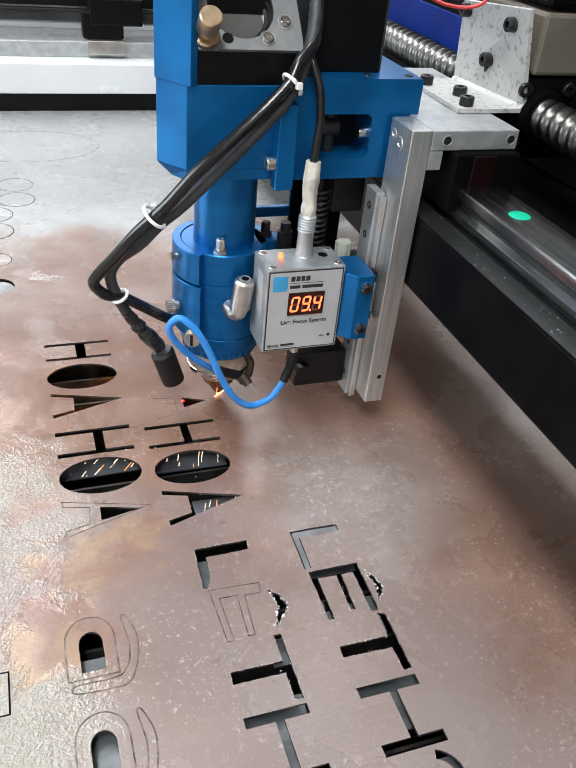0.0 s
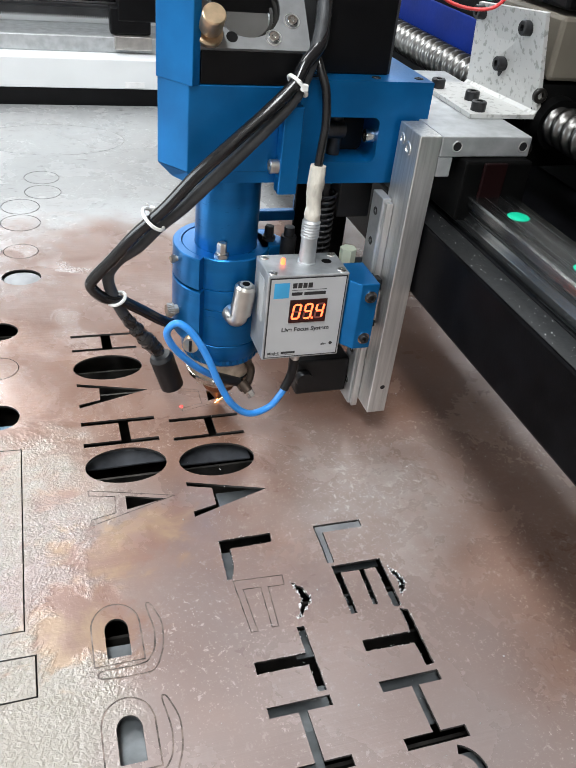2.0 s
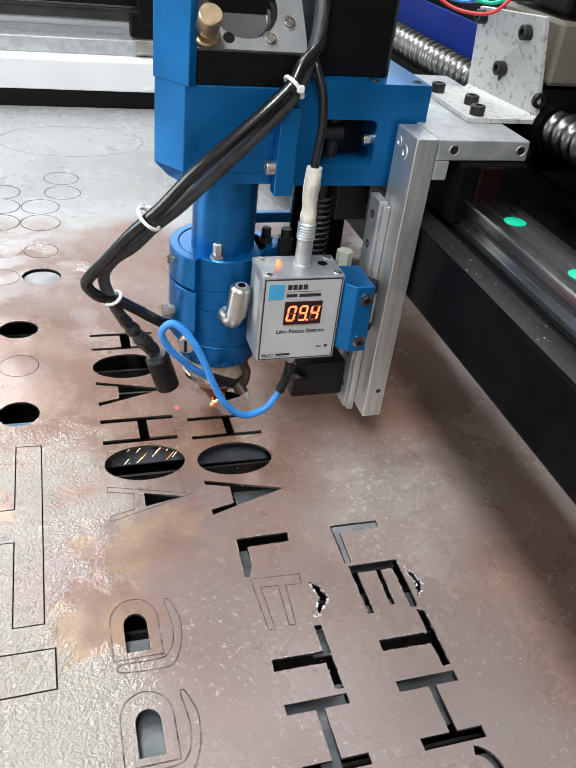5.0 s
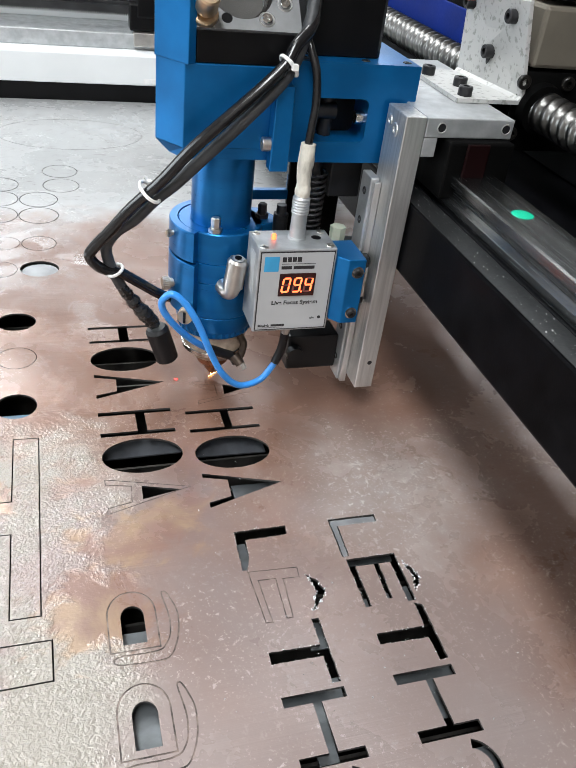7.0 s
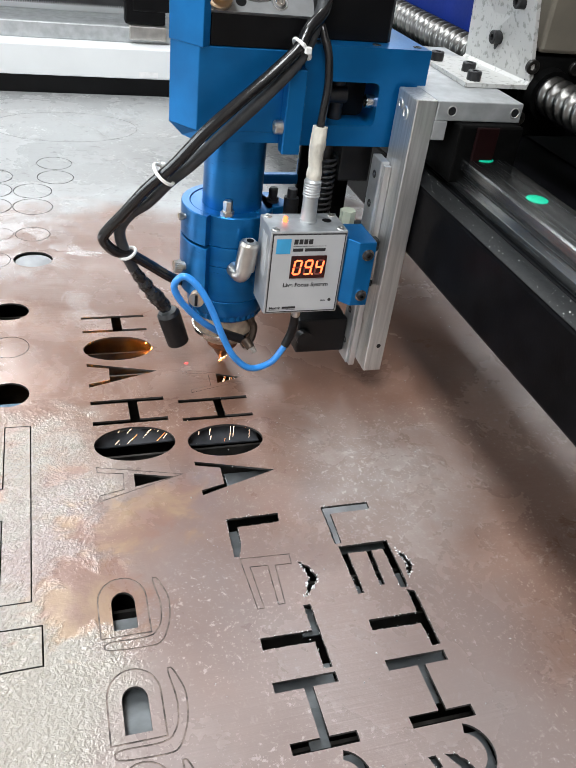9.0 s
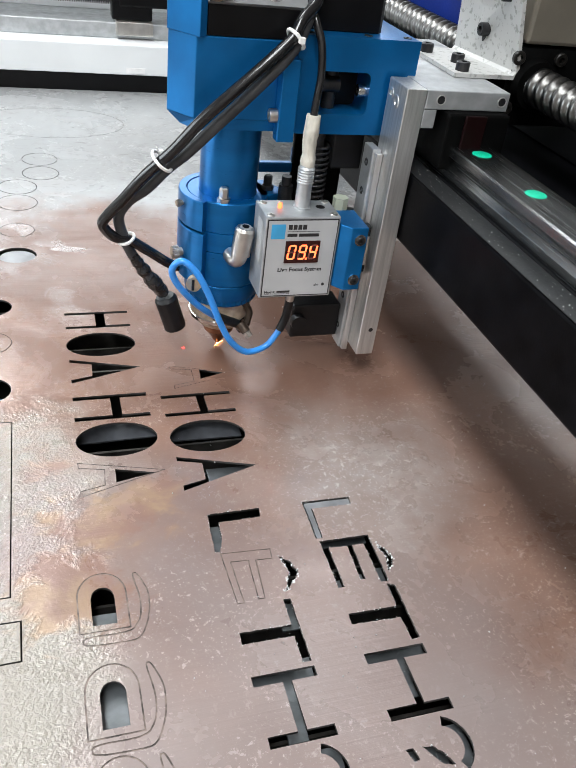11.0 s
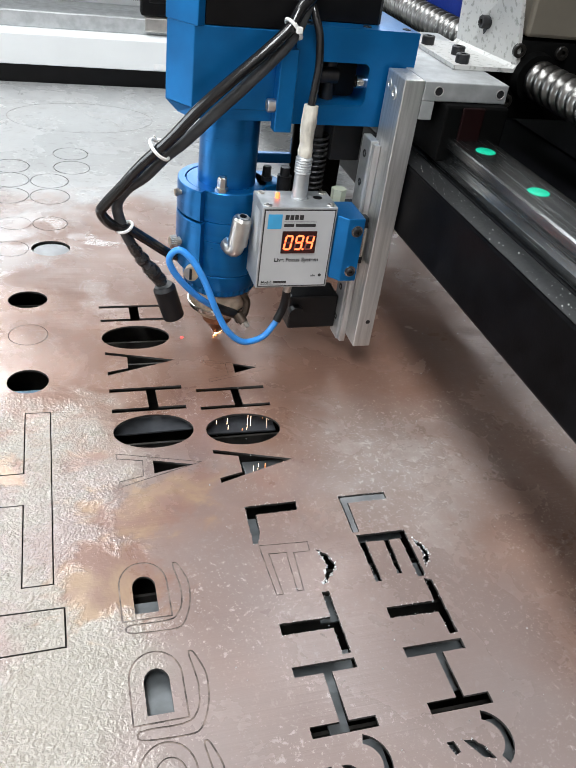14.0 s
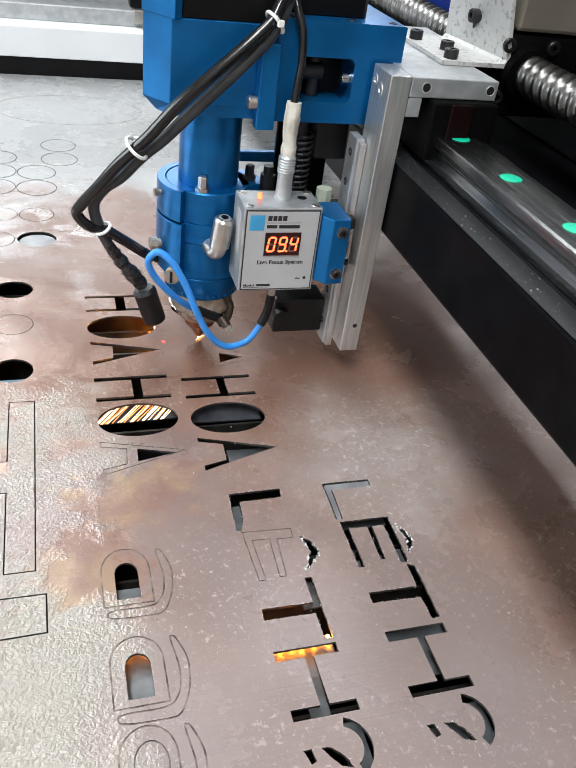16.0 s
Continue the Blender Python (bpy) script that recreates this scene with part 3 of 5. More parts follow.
    # cuts that are still closed by film and soot, a little below the surface
    for poly, w in kerfs:
        if 0.55 < w < 0.65 and poly[0][0] > -90 or w == 0.7 and poly[0][0] > -104 or w == 0.8:
            bm = B()
            ring = [(bm.verts.new(V(*p, -0.25)), bm.verts.new(V(*q, -0.25))) for p, q in zip(poly, grown(poly, w))]
            for (a, b), (c, d) in zip(ring, ring[1:] + ring[:1]):
                bm.faces.new((a, c, d, b))
            bmesh.ops.recalc_face_normals(bm, faces=bm.faces)
            part("cut_residue", bm, FILMED, ob, "sooty film closing a thin cut")
    # bright burr crumbs along the ragged cuts
    bm = B()
    for poly in (holes[10], holes[11], holes[12], holes[15], holes[16], holes[17], holes[18], holes[21], holes[22]):
        for x, y in poly:
            ragged = poly in (holes[11], holes[17])
            for again in range(6 if ragged else 1):
                if rnd.random() > 0.5:
                    continue
                s = rnd.uniform(0.15, 0.5 if ragged else 0.34)
                m = Matrix.Translation(V(x + rnd.uniform(-.7, .7), y + rnd.uniform(-.7, .7), s * 0.3)) @ Euler((rnd.random() * 3, rnd.random() * 3, rnd.random() * 3)).to_matrix().to_4x4()
                bmesh.ops.create_icosphere(bm, subdivisions=1, radius=s * 0.001, matrix=m @ Matrix.Diagonal((2.0, 0.7, 0.6, 1)))
    tagged(part("cutting_burr", bm, BURR), "bright metal burr crumbs along ragged cuts", "burr", kind="stuff")
    # cut pieces that still hang in their openings, close to flush
    for poly, drop, shift in ((holes[15], 0.5, (0.25, -0.3)), (grown(holes[27], -0.6), 1.2, (0.6, -2.6))):
        bm = B()
        prism(bm, [(x + shift[0], y + shift[1]) for x, y in grown(poly[::1], -0.75)], -1.4 - drop, -drop, r=0)
        bmesh.ops.recalc_face_normals(bm, faces=bm.faces)
        tagged(part("hanging_cutout", bm, CUTOUT), "grey metal cut-out still hanging in its opening", "cut-out", "cut-outs in the sheet")
    # loose dust crumbs
    bm = B()
    for k in range(420):
        x, y = rnd.uniform(-60, 235), rnd.uniform(-40, 420)
        s = 0.12 + 0.42 * rnd.random() ** 2
        m = Matrix.Translation(V(x, y, s * 0.35)) @ Euler((rnd.random() * 3, rnd.random() * 3, rnd.random() * 3)).to_matrix().to_4x4()
        bmesh.ops.create_icosphere(bm, subdivisions=1, radius=s * 0.001, matrix=m @ Matrix.Diagonal((1.5, 0.8, 0.5, 1)))
    tagged(part("dust_crumbs", bm, LABEL), "pale dust crumbs scattered on the sheet", "dust", kind="stuff")


def bed():
    ob = thing("cutting_bed", "dark steel cutting bed with upright support slats", "cutting bed")
    simple("tray", DARK_BED, ob, block, -900, 1100, -500, 1022, -130, -120, r=0)
    for x0, x1, y0, y1 in ((-920, -900, -500, 1040), (1100, 1120, -500, 1040), (-900, 1100, -520, -500)):
        simple("side", DARK_BED, ob, block, x0, x1, y0, y1, -800, -2, r=0)
    k = 0
    proto = None
    y = -90.0
    while y < 620:
        if proto is None:
            proto = simple("slat", SLAT, ob, block, -500, 500, -0.9, 0.9, -75, -12, r=0)
            proto.location = V(0, y, 0)
        else:
            o = proto.copy()
            scene.collection.objects.link(o)
            o.location = V(0, y, 0)
        y += 31.0
        k += 1


def plate_pose(x0, x1, y0, y1, lean):
    return pose((x0 + x1) / 2000, (y0 + y1) / 2000, -0.0095, 4 + 2 * lean, 3 * lean, lean * 2)


def offcuts():
    """Fallen cut-outs that lie on the slats below the openings."""
    spots = [(-104, -50, 228, 250, -1), (-44, 8, 222, 246, 1), (-24, 12, 160, 188, 1), (-104, -84, 24, 48, 0), (-106, -90, 72, 88, 1), (-36, 0, 20, 42, -1), (-22, -12, 0, 20, 0),
             (-36, -26, 114, 138, 1), (-8, 2, 60, 76, 0), (-9, 0, 30, 42, 1), (24, 60, 112, 146, 1), (26, 33, 72, 86, 0), (40, 47, 76, 88, -1), (50, 60, 66, 90, 1), (22, 62, 24, 40, 0), (40, 50, 10, 24, 1),
             (44, 62, -34, -8, 0), (-12, 0, -34, -6, 1), (22, 50, -32, -16, 1), (-160, -140, 490, 502, 1), (-172, -141, 262, 282, 0)]
    for x0, x1, y0, y1, lean in spots:
        bm = B()
        block(bm, (x0 - x1) / 2, (x1 - x0) / 2, (y0 - y1) / 2, (y1 - y0) / 2, -0.7, 0.7, r=0.2)
        # the offcuts farther back take the darker colour
        o = part("offcut", bm, OFFCUT_SKY if x0 == -172 else OFFCUT_DARK if y0 > 165 else OFFCUT)
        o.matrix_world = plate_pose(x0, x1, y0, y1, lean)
        tagged(o, "thin shiny steel offcut below the cut sheet", "offcut", "offcuts below the sheet")


# ---- the rail along the far edge of the bed ----
def far_rail():
    ob = thing("side_beam", "white painted machine side beam with dark toe strip", "machine beam")
    simple("toe_strip", BLACK, ob, block, -1500, 1500, 1024, 1060, -60, 24, r=1)
    simple("beam_body", WHITE_PAINT, ob, block, -1500, 1500, 1020, 1200, 24.5, 66, r=1.5)
    simple("beam_step", ALU_MATT, ob, block, -1500, 1500, 1060, 1200, 66, 88, r=1.5)
    rk = thing("gear_rack_rail", "dark toothed gear rack on a black guide rail", "gear rack")
    simple("guide_rail", RACK, rk, block, -1500, 1500, 1085, 1110, 111, 126.5, r=0.8)
    simple("rail_gap", ALU_MATT, rk, block, -1500, 1500, 1092, 1110, 126.8, 130, r=0.4)
    simple("rail_top", BLACK, rk, block, -1500, 1500, 1086, 1110, 130.2, 143, r=1)
    simple("back_plate", WHITE_PAINT, rk, block, -1500, 1500, 1150, 1170, 88, 230, r=1)
    bm = B()
    for i in range(520):
        x = -1000 + i * 3.2
        lo = [bm.verts.new(V(x + dx, yy, zz)) for yy in (1078, 1085) for dx, zz in ((0.1, 112), (2.9, 112), (2.1, 108.6), (0.9, 108.6))]
        for f in ((0, 1, 2, 3), (7, 6, 5, 4), (0, 4, 5, 1), (1, 5, 6, 2), (2, 6, 7, 3), (3, 7, 4, 0)):
            bm.faces.new([lo[j] for j in f])
    block(bm, -1000, 664, 1078, 1085, 112, 122, r=0)
    bmesh.ops.recalc_face_normals(bm, faces=bm.faces)
    tagged(part("rack_teeth", bm, RACK, rk), kind="stuff")
    for i in range(14):
        rod_bm = B()
        rod(rod_bm, (-640 + i * 75, 1085, 118.5), (-640 + i * 75, 1083.5, 118.5), 3.2)
        part("screw", rod_bm, OXIDE, rk)
    ca = thing("rail_carriage", "black rail carriage block on a pale metal foot", "rail carriage")
    simple("carriage_block", BLACK, ca, block, 3, 62, 1060, 1084, 92, 128, r=2)
    simple("carriage_upper", BLACK, ca, block, 14, 90, 1058, 1084, 110, 146, r=2)
    simple("foot", NICKEL, ca, block, 8, 62, 1050, 1085, 72, 91.5, r=1.5)
    st = simple("paper_sticker", PAPER, None, block, 18, 46, 1018.6, 1019.6, 27, 35, r=0)
    tagged(st, "small white paper sticker on the beam", "sticker")


# ---- the gantry beam ----
def gantry():
    ob = thing("gantry_beam", "black gantry beam carrying a ground steel guide rail", "gantry beam")
    simple("beam_body", BLACK_DUSTY, ob, block, 125, 330, -520, 1005, 115, 162, r=2)
    simple("dusty_ledge", LEDGE, ob, block, 125.6, 141, -520, 1005, 162.1, 162.5, r=0.1, label="black ledge under grey dust")
    simple("lip", BLACK, ob, block, 141.2, 142.6, -520, 1005, 161, 163, r=0.3)
    bm = B()
    prof = [(144.5, 162.2), (144.5, 168), (147.5, 171.5), (147.5, 174), (144.2, 177.5), (144.2, 182), (145.2, 183), (174, 183), (175, 182), (175, 177.5), (171.7, 174), (171.7, 171.5), (174.7, 168), (174.7, 162.2)]
    a = [bm.verts.new(V(x, -520, z)) for x, z in prof]
    b = [bm.verts.new(V(x, 1000, z)) for x, z in prof]
    bm.faces.new(a)
    bm.faces.new(list(reversed(b)))
    for i in range(len(prof)):
        j = (i + 1) % len(prof)
        bm.faces.new((a[i], b[i], b[j], a[j]))
    bmesh.ops.recalc_face_normals(bm, faces=bm.faces)
    part("guide_rail", bm, RAIL_STEEL, ob)
    for k in range(-10, 12):
        bm = B()
        y = 179.6 + 64.2 * k
        lathe(bm, 159.6, y, [(0.01, 183.5), (5.7, 183.5), (6.3, 183.2), (6.3, 182.6)], seg=28)
        smooth(part("cap", bm, GREEN, ob, "green plastic screw cap"))
    simple("rear_cover", BLACK, ob, block, 262, 330, -520, 1005, 162.3, 330, r=2)
    simple("navy_panel", NAVY, ob, block, 238, 241, 330, 1000, 214, 245, r=0.6, label="navy blue cover strip")
    rnd = random.Random(5)
    bm = B()
    for k in range(240):
        x, y, r = rnd.uniform(126.5, 140.5), rnd.uniform(-60, 420), 0.1 + 0.35 * rnd.random() ** 3
        bmesh.ops.create_icosphere(bm, subdivisions=1, radius=r * 0.001, matrix=Matrix.Translation(V(x, y, 162.5 + r * 0.4)))
    tagged(part("ledge_dust", bm, WHITE_NYLON, ob, "pale dust grains on the ledge"), kind="stuff")
    # the ball screw runs along the beam
    sc = thing("ball_screw", "bright steel ball screw along the gantry beam", "ball screw")
    bm = B()
    seg, pitch = 32, 10.0
    prev = None
    n_rows = int(1300 / 0.8)
    cx, cz = 219, 213.5
    for i in range(n_rows):
        y = -400 + i * 0.8
        ring = []
        for k in range(seg):
            a = 2 * math.pi * k / seg
            ph = (y / pitch + a / (2 * math.pi)) % 1
            r = 12.6 - 3.0 * max(0, 1 - (abs(ph - 0.5) / 0.34) ** 2) ** 0.8
            ring.append(bm.verts.new(V(cx + r * math.cos(a), y, cz + r * math.sin(a))))
        if prev:
            for k in range(seg):
                j = (k + 1) % seg
                bm.faces.new((prev[k], prev[j], ring[j], ring[k]))
        prev = ring
    s = part("threaded_shaft", bm, SCREW_STEEL, sc)
    for p in s.data.polygons:
        p.use_smooth = True
    return ob, sc


# ---- the bracket that carries the head ----
def bracket():
    ob = thing("mounting_bracket", "brushed aluminium angle bracket with slotted steel plate", "bracket")
    simple("upright_bar", ALU, ob, block, 110.2, 123.6, 229.5, 258, 22, 215.5, r=0.7)
    simple("top_bar", ALU_MATT, ob, block, 123.9, 182, 229.5, 300, 203.6, 215.3, r=0.7)
    simple("top_plate", ALU_MATT, ob, block, 128, 200, 300.3, 380, 203.6, 215.3, r=0.7)
    simple("corner_block", ALU_MATT, ob, block, 123.9, 132.8, 229.7, 262, 192, 203.4, r=0.5)
    # bolt holes as flat dark discs, their inner shade given by colour
    for x in (134, 177):
        bm = B()
        lathe(bm, 0, 0, [(0.01, 0.1), (2.7, 0.12)], seg=24)
        bmesh.ops.transform(bm, matrix=Matrix.Translation(V(x, 229.4, 209.7)) @ pose(0, 0, 0, 90, 0, 0), verts=bm.verts)
        smooth(part("hole_disc", bm, OXIDE, ob))
        bm = B()
        lathe(bm, 0, 0, [(2.5, 0.14), (2.7, 0.35), (3.2, 0.3), (3.3, 0.05)], seg=28)
        bmesh.ops.transform(bm, matrix=Matrix.Translation(V(x, 229.4, 209.7)) @ pose(0, 0, 0, 90, 0, 0), verts=bm.verts)
        smooth(part("hole_rim", bm, ALU, ob), 30)
    # small lower bolt hole, likewise a dark disc on the uncut face
    bm = B()
    lathe(bm, 0, 0, [(0.01, 0.1), (1.7, 0.12)], seg=20)
    bmesh.ops.transform(bm, matrix=Matrix.Translation(V(118.2, 229.4, 43.5)) @ pose(0, 0, 0, 90, 0, 0), verts=bm.verts)
    smooth(part("hole_disc", bm, OXIDE, ob))
    for y, z, r in ((243, 204, 4.4), (252, 207, 3.6)):
        screw(ob, (110.4, y, z), (109.7, y, z), r, ALU, "counterbored_screw")
    # bent steel plate with its cap screws
    bm = B()
    rings = []
    for y, foot, head, top in ((263, 206.5, 194.5, 276), (338, 197.5, 193.5, 269)):
        prof = [(158, 215.6), (158, 218.2), (foot - 4.6, 218.2), (foot - 2.8, 220.4), (head - 2.4, top - 0.6), (head, top), (foot, 219), (foot - 2, 215.6)]
        rings.append([bm.verts.new(V(x, y, z)) for x, z in prof])
    a, b = rings
    bm.faces.new(list(reversed(a)))
    bm.faces.new(b)
    for i in range(len(a)):
        j = (i + 1) % len(a)
        bm.faces.new((a[i], a[j], b[j], b[i]))
    bmesh.ops.recalc_face_normals(bm, faces=bm.faces)
    part("angle_plate", bm, ZINC, ob, "spotted zinc-plated bent steel plate")
    for x, y, z in ((195.2, 279, 264.4), (198.2, 302.7, 238.8), (193.2, 332, 263.4)):
        screw(ob, (x, y, z), (x - 6.4, y, z), 4.4, OXIDE, "cap_screw", "black socket cap screw")
    # long slot drawn as a stretched dark disc in place of its shaded depth
    bm = B()
    lathe(bm, 0, 0, [(0.01, 0.1), (3.4, 0.12)], seg=24)
    bmesh.ops.transform(bm, matrix=Matrix.Translation(V(197.4, 302.5, 240)) @ pose(0, 0, 0, 0, -81, 0) @ Matrix.Diagonal((2.7, 1, 1, 1)), verts=bm.verts)
    part("slot_disc", bm, OXIDE, ob)
    for x, y in ((175, 294), (167.2, 271), (164.5, 322)):
        screw(ob, (x, y, 218.2), (x, y, 224), 4.6, OXIDE, "cap_screw", "black socket cap screw")
    # nut block on the ball screw
    bm = B()
    block(bm, 203, 262, 264, 275, 184, 237, r=4)
    block(bm, 203, 245, 275, 330, 190, 236, r=2)
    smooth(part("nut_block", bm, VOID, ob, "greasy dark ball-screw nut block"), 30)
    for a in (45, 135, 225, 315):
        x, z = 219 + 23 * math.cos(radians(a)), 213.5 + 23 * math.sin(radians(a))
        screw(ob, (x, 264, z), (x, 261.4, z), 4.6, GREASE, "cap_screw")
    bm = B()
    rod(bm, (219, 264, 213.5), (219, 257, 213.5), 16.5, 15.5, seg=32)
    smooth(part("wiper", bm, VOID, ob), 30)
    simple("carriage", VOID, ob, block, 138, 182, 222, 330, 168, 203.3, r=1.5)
    simple("red_seal", RED_DARK, ob, block, 149, 164, 219.6, 221.8, 180, 203, r=0.8)
    simple("motor_casing", BEIGE, ob, block, 205, 300, 263, 332, 238, 274, r=2.5, label="beige motor casing")
    simple("wire", RED_WIRE, ob, pipe, [(136, 345, 286), (148, 330, 278), (158, 318, 270.5), (170, 308, 268.5), (181, 302, 271), (191, 300, 280), (206, 298, 285)], 1.1, label="red wire")
    simple("wire", HOSE, ob, pipe, [(140, 350, 287), (152, 338, 277), (166, 326, 272.8), (180, 318, 275), (190, 312, 282), (204, 310, 287)], 1.2, label="blue wire")
    simple("wire", GREEN, ob, pipe, [(164, 330, 285), (173, 320, 276.5), (183, 311, 274.5), (194, 306, 280), (210, 304, 288)], 1.2, label="green wire")
    simple("wire_tray", BLACK, ob, block, 205.5, 300, 264, 332, 277, 300, r=2, label="black cable tray above the motor casing")
    # short slide on the bracket's flank, on which the head rides up and down
    simple("slide_rail", ALU_MATT, ob, block, 104, 109.9, 250, 266, 16, 171, r=0.8)
    simple("slide_edge", ALU, ob, block, 105.6, 109.9, 246.6, 249.8, 16, 169, r=0.4)
    for z in (32, 58, 140, 160):
        screw(ob, (104.2, 258, z), (103.7, 258, z), 2.7, OXIDE, "rail_screw")
    bm = B()
    block(bm, 99, 109, 240, 274, 86, 121, r=1)
    part("slide_carriage", bm, PLASTIC, ob, "black slide carriage")
    simple("carriage_steel", STEEL, ob, block, 98, 108.6, 238.6, 275, 92, 114, r=0.8)
    return ob


# ---- the blue cutting head ----
CX, CY = 17.4, 288.6


def cutting_head():
    ob = thing("laser_cutting_head", "blue anodised laser cutting head with stepped round body", "cutting head")
    front = [(-13.8, 262), (48.5, 262), (48.5, 335), (-14, 335), (-27.6, 280)]
    bm = B()
    prism(bm, front, 184, 231.6, r=0.5)
    part("housing", bm, BLUE, ob)
    bm = B()
    lo = [bm.verts.new(V(x, y, 177.5)) for x, y in ((-12.9, 262.6), (48.5, 262), (48.5, 335), (-8, 335), (-20, 275))]
    hi = [bm.verts.new(V(x, y, 184.1)) for x, y in ((-13.8, 262), (48.5, 262), (48.5, 335), (-14, 335), (-27.5, 280))]
    bm.faces.new(list(reversed(lo)))
    for k in range(5):
        bm.faces.new((lo[k], lo[(k + 1) % 5], hi[(k + 1) % 5], hi[k]))
    part("housing_base", bm, BLUE, ob)
    bm = B()
    prism(bm, [(-12.6, 258.6), (-8, 262), (-8, 335), (-15, 335), (-28.6, 279)], 231.2, 330, r=0.5)
    part("side_cheek", bm, BLUE, ob)
    bm = B()
    prism(bm, [(-7.5, 263), (48, 263), (48, 345), (-7.5, 345)], 231.8, 248.6, r=0.4)
    part("lens_drawer", bm, BLACK, ob, "black lens drawer body")
    # mirror mount leaning back, with a round opening
    tilt = Matrix.Translation(V(0, 262.2, 250.6)) @ pose(0, 0, 0, 47, 0, 0)

    def on_tilt(bm):
        bmesh.ops.transform(bm, matrix=tilt, verts=bm.verts)
        return bm
    bm = B()
    cxr, cyr, rr, seg = 19, 24.5, 18.6, 48
    outer = []
    for k in range(seg):
        a = 2 * math.pi * k / seg
        dx, dy = math.cos(a), math.sin(a)
        s = min(33 / max(abs(dx), 1e-6), (30 if dy > 0 else 25) / max(abs(dy), 1e-6))
        outer.append((cxr + dx * s, cyr + dy * s))
    inner = [(cxr + rr * math.cos(2 * math.pi * k / seg), cyr + rr * math.sin(2 * math.pi * k / seg)) for k in range(seg)]
    rows = [[bm.verts.new(V(x, y, z)) for x, y in pts] for pts, z in ((outer, -5), (outer, -0.3), (outer, 0), (inner, 0), (inner, -10))]
    for p, q in zip(rows, rows[1:]):
        for k in range(seg):
            bm.faces.new((p[k], p[(k + 1) % seg], q[(k + 1) % seg], q[k]))
    bmesh.ops.recalc_face_normals(bm, faces=bm.faces)
    part("mirror_plate", on_tilt(bm), GREY_ALU, ob, "silver mirror mount plate")
    bm = B()
    lathe(bm, cxr, cyr, [(18.5, -1), (18.5, -4), (16.6, -4), (16.6, -6.5), (15, -6.8), (15, -9)], seg=48)
    smooth(part("mirror_ring", on_tilt(bm), GREASE, ob, "dark threaded mirror ring"), 30)
    bm = B()
    lathe(bm, cxr, cyr, [(15.2, -8.6), (0.01, -8.6)], seg=40)
    smooth(part("mirror", on_tilt(bm), material("grey_mirror", (0.35, 0.38, 0.39), 0.12, 0.9), ob))
    for x, y in ((43.3, 16.3), (31.9, 6.4)):
        bm = B()
        lathe(bm, x, y, [(4.6, 0.05), (4.2, 0.6), (3.7, 0.1), (3.6, -0.6)], seg=28)
        smooth(part("washer", on_tilt(bm), ALU, ob))
        bm = B()
        hexed(bm, (x, y, -1), (x, y, 1.8), 2.9)
        smooth(part("screw", on_tilt(bm), STEEL, ob))
    # pin hole: dark disc on the plate stands for the shaded recess
    bm = B()
    lathe(bm, 9.2, 5.9, [(0.01, 0.1), (3.1, 0.12)], seg=24)
    part("pin_disc", on_tilt(bm), BLACK, ob)
    bm = B()
    lathe(bm, -3.4, 6.5, [(0.01, 0.1), (7.2, 0.1), (7.6, 0.6), (7.6, 2.6), (7.0, 3.2), (3.8, 3.6), (3.8, 6), (5.8, 6.6), (6.1, 7.2), (6.1, 18), (5.5, 19), (0.01, 19)], seg=40)
    smooth(part("adjusting_knob", on_tilt(bm), BRASS, ob, "brass adjusting knob"), 30)
    bm = B()
    block(bm, -7, 48, 286, 333, 249, 300, r=0.6)
    part("mirror_body", bm, BLACK, ob, "black mirror housing body")
    # right-hand block with its window
    bm = B()
    x0, x1, y0, y1, z0, z1 = 49.2, 129.5, 262, 345, 176.5, 235.8
    wx0, wx1, wz0, wz1 = 64, 99.2, 189.4, 215.6

    def rounded(a0, a1, b0, b1, r, seg=6):
        pts = []
        for cx, cz, s in ((a1 - r, b1 - r, 0), (a0 + r, b1 - r, 90), (a0 + r, b0 + r, 180), (a1 - r, b0 + r, 270)):
            for k in range(seg + 1):
                a = radians(s + 90 * k / seg)
                pts.append((cx + r * math.cos(a), cz + r * math.sin(a)))
        return pts
    o_pts, i_pts = rounded(x0, x1, z0, z1, 0.8), rounded(wx0, wx1, wz0, wz1, 4)
    loops = [[bm.verts.new(V(x, y, z)) for x, z in pts] for pts, y in ((o_pts, y1), (o_pts, y0 + 0.3), (o_pts, y0), (i_pts, y0), (i_pts, y0 + 12), (i_pts, y1))]
    m = len(o_pts)
    for p, q in zip(loops, loops[1:]):
        for k in range(m):
            bm.faces.new((p[k], p[(k + 1) % m], q[(k + 1) % m], q[k]))
    bmesh.ops.recalc_face_normals(bm, faces=bm.faces)
    smooth(part("side_block", bm, BLUE, ob), 40)
    simple("window_back", BLACK, ob, block, 60, 104, 285, 287, 184, 220, r=0)
    simple("cross_pin", OXIDE, ob, rod, (64, 274, 205), (82, 274, 205), 5.0, round_it=True)
    screw(ob, (102, 269, 203), (93.6, 269, 203), 4.0, STEEL)
    bm = B()
    rod(bm, (78, 278, 189), (78, 278, 216), 4.4)
    smooth(part("window_pin", bm, OXIDE, ob))
    for x in (58, 96, 123):
        screw(ob, (x, 270, 235.4), (x, 270, 236.3), 2.8, OXIDE)
    simple("rear_rib", BLUE, ob, block, 112, 129.5, 345.2, 400, 215.6, 235.8, r=0.6)
